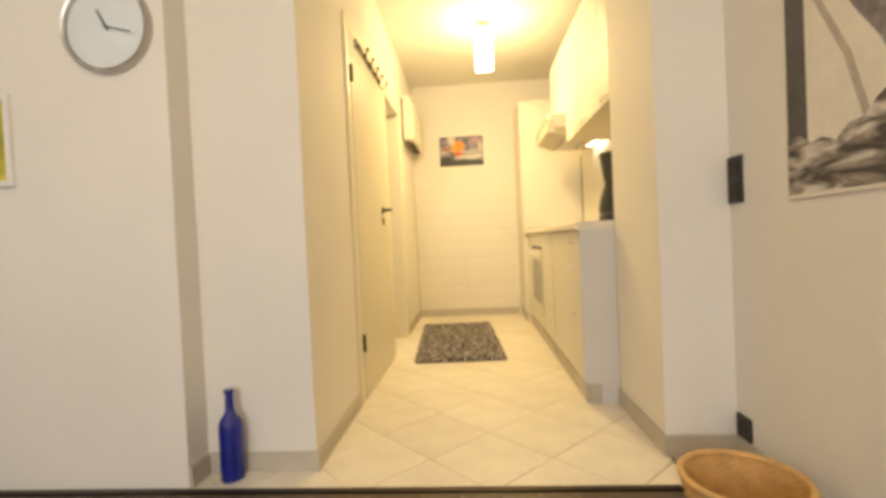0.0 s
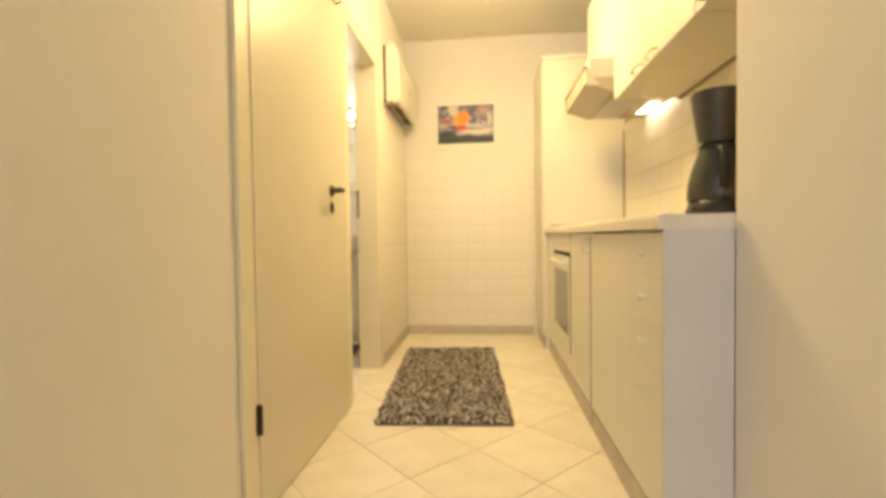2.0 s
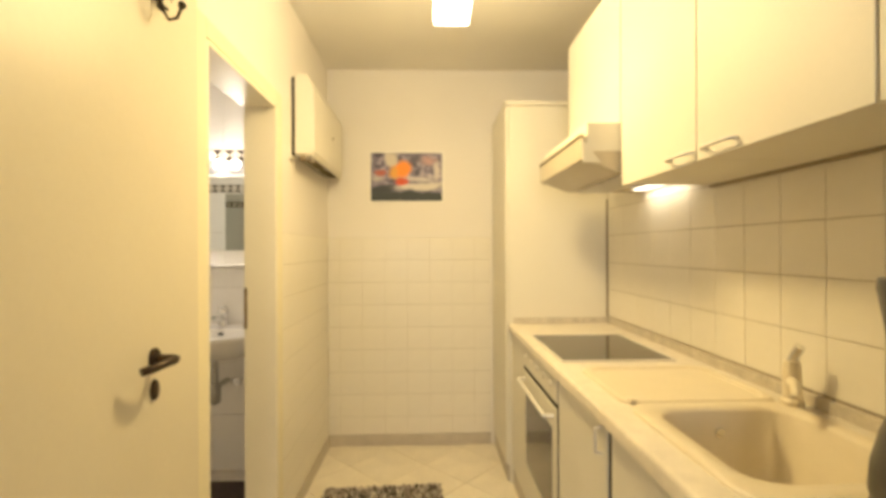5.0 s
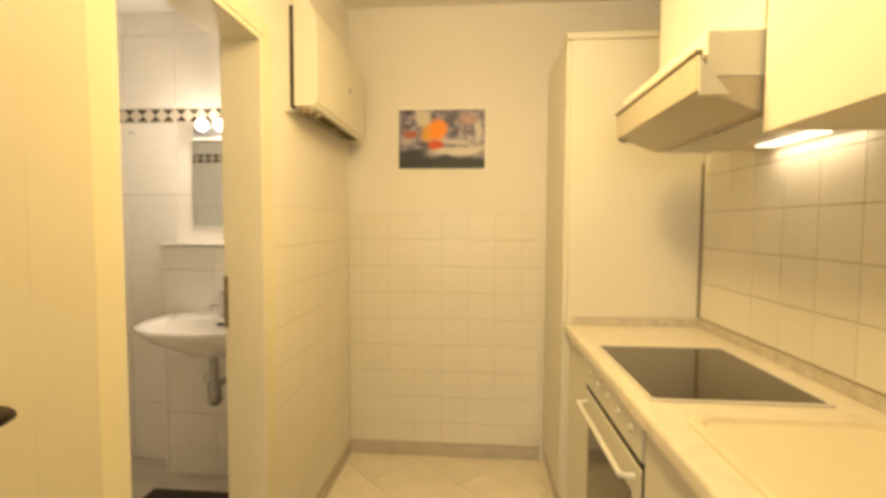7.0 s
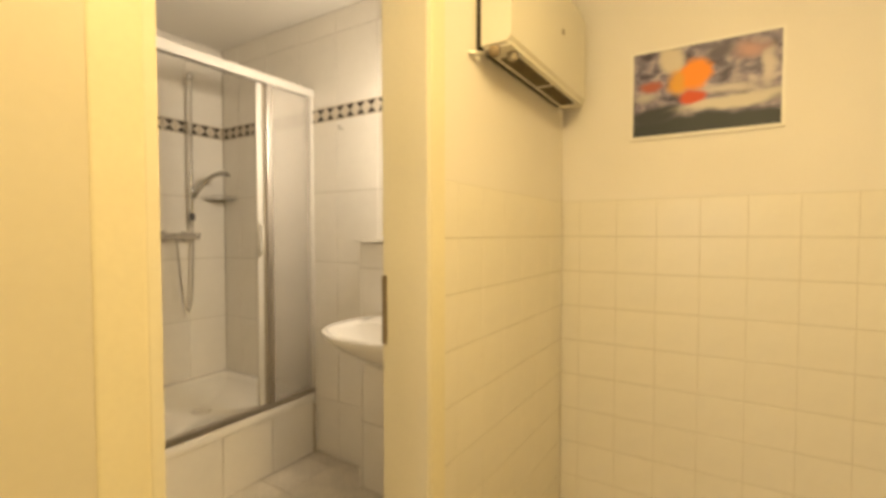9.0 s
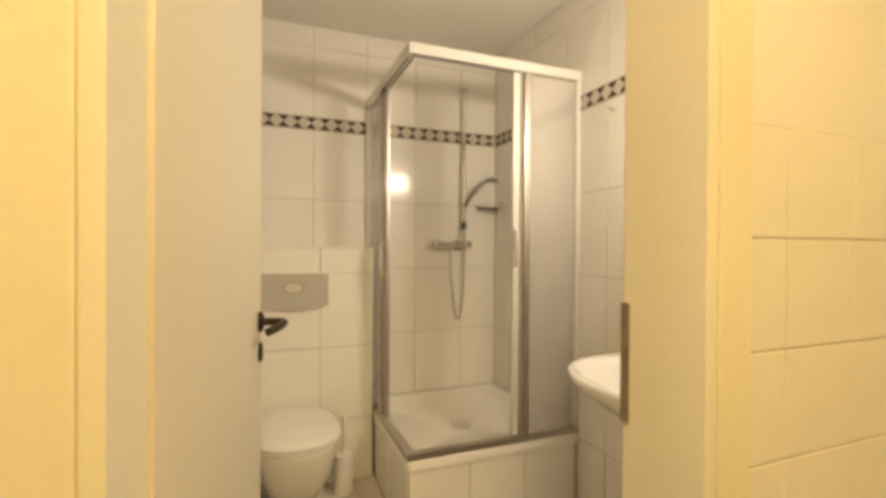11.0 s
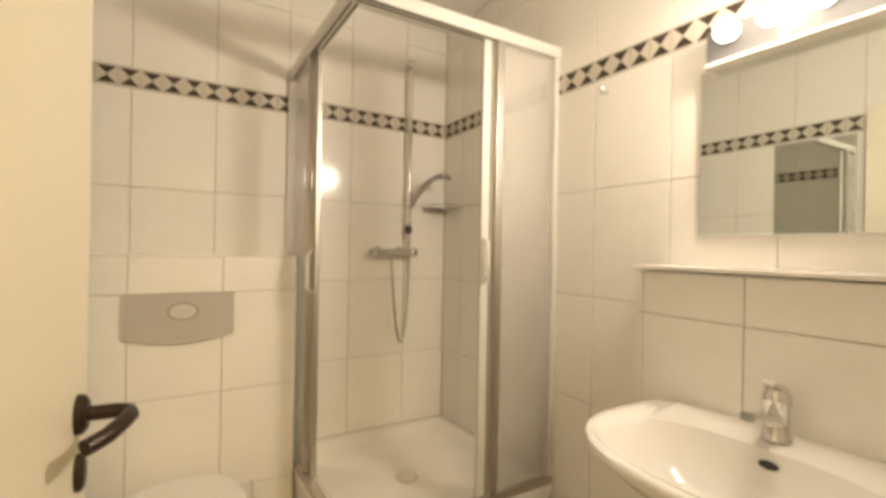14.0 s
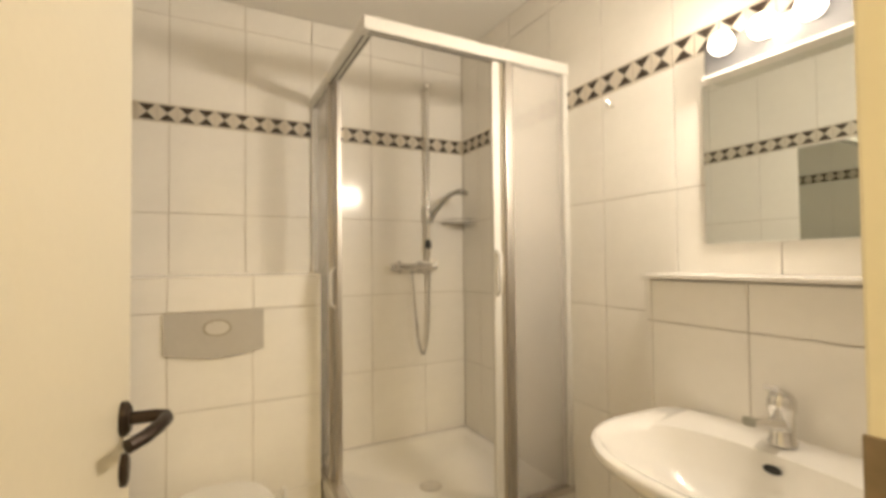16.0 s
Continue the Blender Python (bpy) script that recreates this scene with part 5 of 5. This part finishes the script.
def mirror_cabinet():
    x0, x1, z0, z1 = -1.168, -0.560, 1.335, 1.803
    y = BWY - 0.007
    c = thing("mirror", ((x0 + x1) / 2, y, z0), "rectangular wall mirror above the basin", "mirror")
    part("backing", box(x0 + 0.004, x1 - 0.004, y - 0.006, y, z0 + 0.004, z1 - 0.004), GREYP, c, "thin backing board")
    part("glass", box(x0, x1, y - 0.011, y - 0.0062, z0, z1, 0.0015, 1), MIRROR, c, "silvered glass")
    lc = thing("mirror_lamp", ((x0 + x1) / 2, y, z1), "chrome light bar with lit round bulbs above the mirror", "lamp")
    part("bar", box(x0 + 0.034, x1 + 0.004, y - 0.052, y, z1 + 0.0065, z1 + 0.098, 0.006), BARM, lc, "shiny metal bar")
    part("lip", box(x0 + 0.030, x1 + 0.006, y - 0.062, y, z1 - 0.003, z1 + 0.005, 0.002), SHELFM, lc, "pale lower lip")
    for bx in BULBS:
        part("socket", lathe([(0.020, -0.052), (0.020, -0.064)], (bx, y, z1 + 0.066), 16, "y"), CHROME, lc, "bulb socket", 40)
        g = part("bulb", lathe([(0.014, -0.062), (0.026, -0.074), (0.032, -0.089), (0.030, -0.102), (0.021, -0.114), (0.008, -0.119)], (bx, y, z1 + 0.066), 20, "y"), BULB, lc, "glowing round bulb", 60)
        g.visible_shadow = False


mirror_cabinet()


def second_mirror():
    y = BNY + 0.007
    c = thing("mirror", (-1.48, y, 1.1), "frameless mirror on the wall facing the basin", "mirror")
    part("glass", box(-1.657, -1.30, y, y + 0.005, 0.85, 1.895, 0.001, 1), MIRROR, c, "silvered glass")


second_mirror()

hk = thing("wall_hook", (-1.51, BWY - 0.007, 1.845), "small chrome towel hook below the border tiles", "hook")
part("hook", tube([(-1.51, BWY - 0.007, 1.85), (-1.51, BWY - 0.035, 1.845), (-1.51, BWY - 0.040, 1.865)], 0.006, 8), CHROME, hk, smooth=50)

bm_ = thing("bath_mat", (-0.9, 5.1, 0), "dark brown bath mat on the grey floor tiles", "bath mat")
part("mat", box(-1.22, -0.62, 4.92, 5.27, 0.001, 0.016, 0.006), mat("brown terry", (0.07, 0.05, 0.04), 0.95, vary=0.3, scale=30, fine=200, bump=0.8), bm_, "dark brown pile")

# ---- tiles, last ----
WT0 = 1.420
struct("trim_grout_north", box(LW + 0.005, 0.758, BK - 0.0012, BK, 0.077, WT0), GROUT_K, "sandy grout bed between the wall tiles", "grout")
struct("trim_grout_west", box(LW, LW + 0.0012, D2B + 0.074, BK - 0.005, 0.077, WT0), GROUT_K, "sandy grout bed between the wall tiles", "grout")
tile_wall(wall_back, "-y", BK, (LW + 0.005, 0.758), (0.077, WT0), (0.153, 0.153), (0.190, WT0), KTILE, 0.003, 0.002, upright=0.5)
tile_wall(wall_left, "+x", LW, (D2B + 0.074, BK - 0.005), (0.077, WT0), (0.153, 0.153), (BK - 0.005, WT0), KTILE, 0.003, 0.002, upright=0.5)
tile_wall(wall_right, "-x", KW, (END + 0.01, FAR - 0.005), (CT + 0.036, 1.66), (0.153, 0.153), (4.075, 1.412), KTILE, 0.003, 0.003, upright=0.5)
for z in ((0.0, BAND0), (BAND1, BH)):
    pz = BAND0 if z[0] == 0 else BAND1
    tile_wall(wall_bw, "+x", BWX, (BNY, BWY - 0.006), z, (0.305, 0.394), (4.410, pz), BTILE, skip=lambda u, v: v < BXH - 0.1 and u < BXE)
    tile_wall(wall_bn, "-y", BWY, (BWX + 0.006, LW - WTK), z, (0.295, 0.394), (-1.564, pz), BTILE, skip=lambda u, v: v < LYH - 0.1 and u > LYX)
    tile_wall(wall_bs, "+y", BNY, (BWX + 0.006, LW - WTK), z, (0.295, 0.394), (-1.564, pz), BTILE, skip=lambda u, v: v < BXH - 0.1 and u < BXF)
border_row(wall_bw, "+x", BWX, (BNY + 0.036, BWY - 0.005))
border_row(wall_bn, "-y", BWY, (BWX + 0.01, LW - WTK - 0.005))
border_row(wall_bs, "+y", BNY, (BWX + 0.01, LW - WTK - 0.005))
tile_wall(cistern_box, "+x", BXF, (BNY + 0.006, BXE), (0.0, BXH - 0.008), (0.305, 0.385), (4.422, 1.102), BTILE)
tile_wall(basin_box, "-x", LYX, (LYF, BWY - 0.006), (0.0, LYH - 0.012), (0.272, 0.385), (LYF, 1.109), BTILE)
tile_wall(basin_box, "-y", LYF, (LYX - 0.006, LW - WTK), (0.0, LYH - 0.012), (0.272, 0.385), (-0.981, 1.109), BTILE)
for y0, y1 in steps(BNY + 0.002, BXE, 0.305, 4.422):
    part("tile", box(BWX + 0.007, BXF, y0 + 0.0015, y1 - 0.0015, BXH - 0.008, BXH - 0.002, 0.0012, 1), BTILE, cistern_box)


def clip(pts, axis, lim, keep_above):
    out = []
    for a, c in zip(pts, pts[1:] + pts[:1]):
        ia, ic = ((a[axis] >= lim) == keep_above), ((c[axis] >= lim) == keep_above)
        if ia:
            out.append(a)
        if ia != ic:
            f = (lim - a[axis]) / (c[axis] - a[axis])
            out.append(tuple(a[i] + f * (c[i] - a[i]) for i in range(2)))
    return out


def floor_tiles(parent, rect, size, angle, origin, material, joint=0.004):
    """Tiles laid at an angle, cut at the edges of rect."""
    x0, x1, y0, y1 = rect
    ca, sa = math.cos(radians(angle)), math.sin(radians(angle))
    r, n = (size - joint) / 2, int(4.5 / size)
    whole = None
    for i in range(-n, n + 1):
        for j in range(-n, n + 1):
            cx, cy = origin[0] + size * (i * ca - j * sa), origin[1] + size * (i * sa + j * ca)
            pts = [(cx + u * r * ca - v * r * sa, cy + u * r * sa + v * r * ca) for u, v in ((-1, -1), (1, -1), (1, 1), (-1, 1))]
            cut = pts
            for ax, lim, up in ((0, x0, True), (0, x1, False), (1, y0, True), (1, y1, False)):
                cut = clip(cut, ax, lim, up) if cut else cut
            if len(cut) < 3:
                continue
            b = bmesh.new()
            top = [b.verts.new((p[0] - cx, p[1] - cy, 0)) for p in cut]
            f = b.faces.new(top)
            if f.calc_area() < 0.0004:
                b.free()
                continue
            low = [b.verts.new((p[0] - cx, p[1] - cy, -0.006)) for p in cut]
            for k in range(len(cut)):
                q = (k + 1) % len(cut)
                b.faces.new((top[k], low[k], low[q], top[q]))
            bmesh.ops.recalc_face_normals(b, faces=b.faces)
            if f.normal.z < 0:
                bmesh.ops.reverse_faces(b, faces=b.faces)
            if cut == pts and whole:
                b.free()
                me = whole
            else:
                me = bpy.data.meshes.new("floor_tile")
                b.to_mesh(me)
                b.free()
                me.materials.append(material)
                if cut == pts:
                    whole = me
            ob = new("floor_tile", me)
            ob.parent, ob.location = parent, (cx, cy, 0)


base = bpy.data.objects["floor_base"]
FT, FO = 0.333, (0.31, 3.34)
floor_tiles(base, (LW, 0.988, 2.19, BK), FT, 45, FO, FTILE)
floor_tiles(base, (-0.775, LW, 2.19, NY), FT, 45, FO, FTILE)
floor_tiles(base, (0.975, LX, 2.19, NR), FT, 45, FO, FTILE)
floor_tiles(base, (LW - WTK, LW, D2A, D2B), FT, 0, (-0.35, 4.36), FTILE)
floor_tiles(base, (BWX, LW - WTK, BNY, BWY), 0.30, 0, (-1.40, 4.45), BFTILE)
for k in range(30):
    x0 = -2.60 + k * 0.1275
    me = tile_mesh(0.1255, 4.65, 0.006, WOODF)
    ob = new("floor_plank", me)
    ob.parent, ob.matrix_basis = base, pose(x0, -2.49, -0.006, -90, 0, 0)
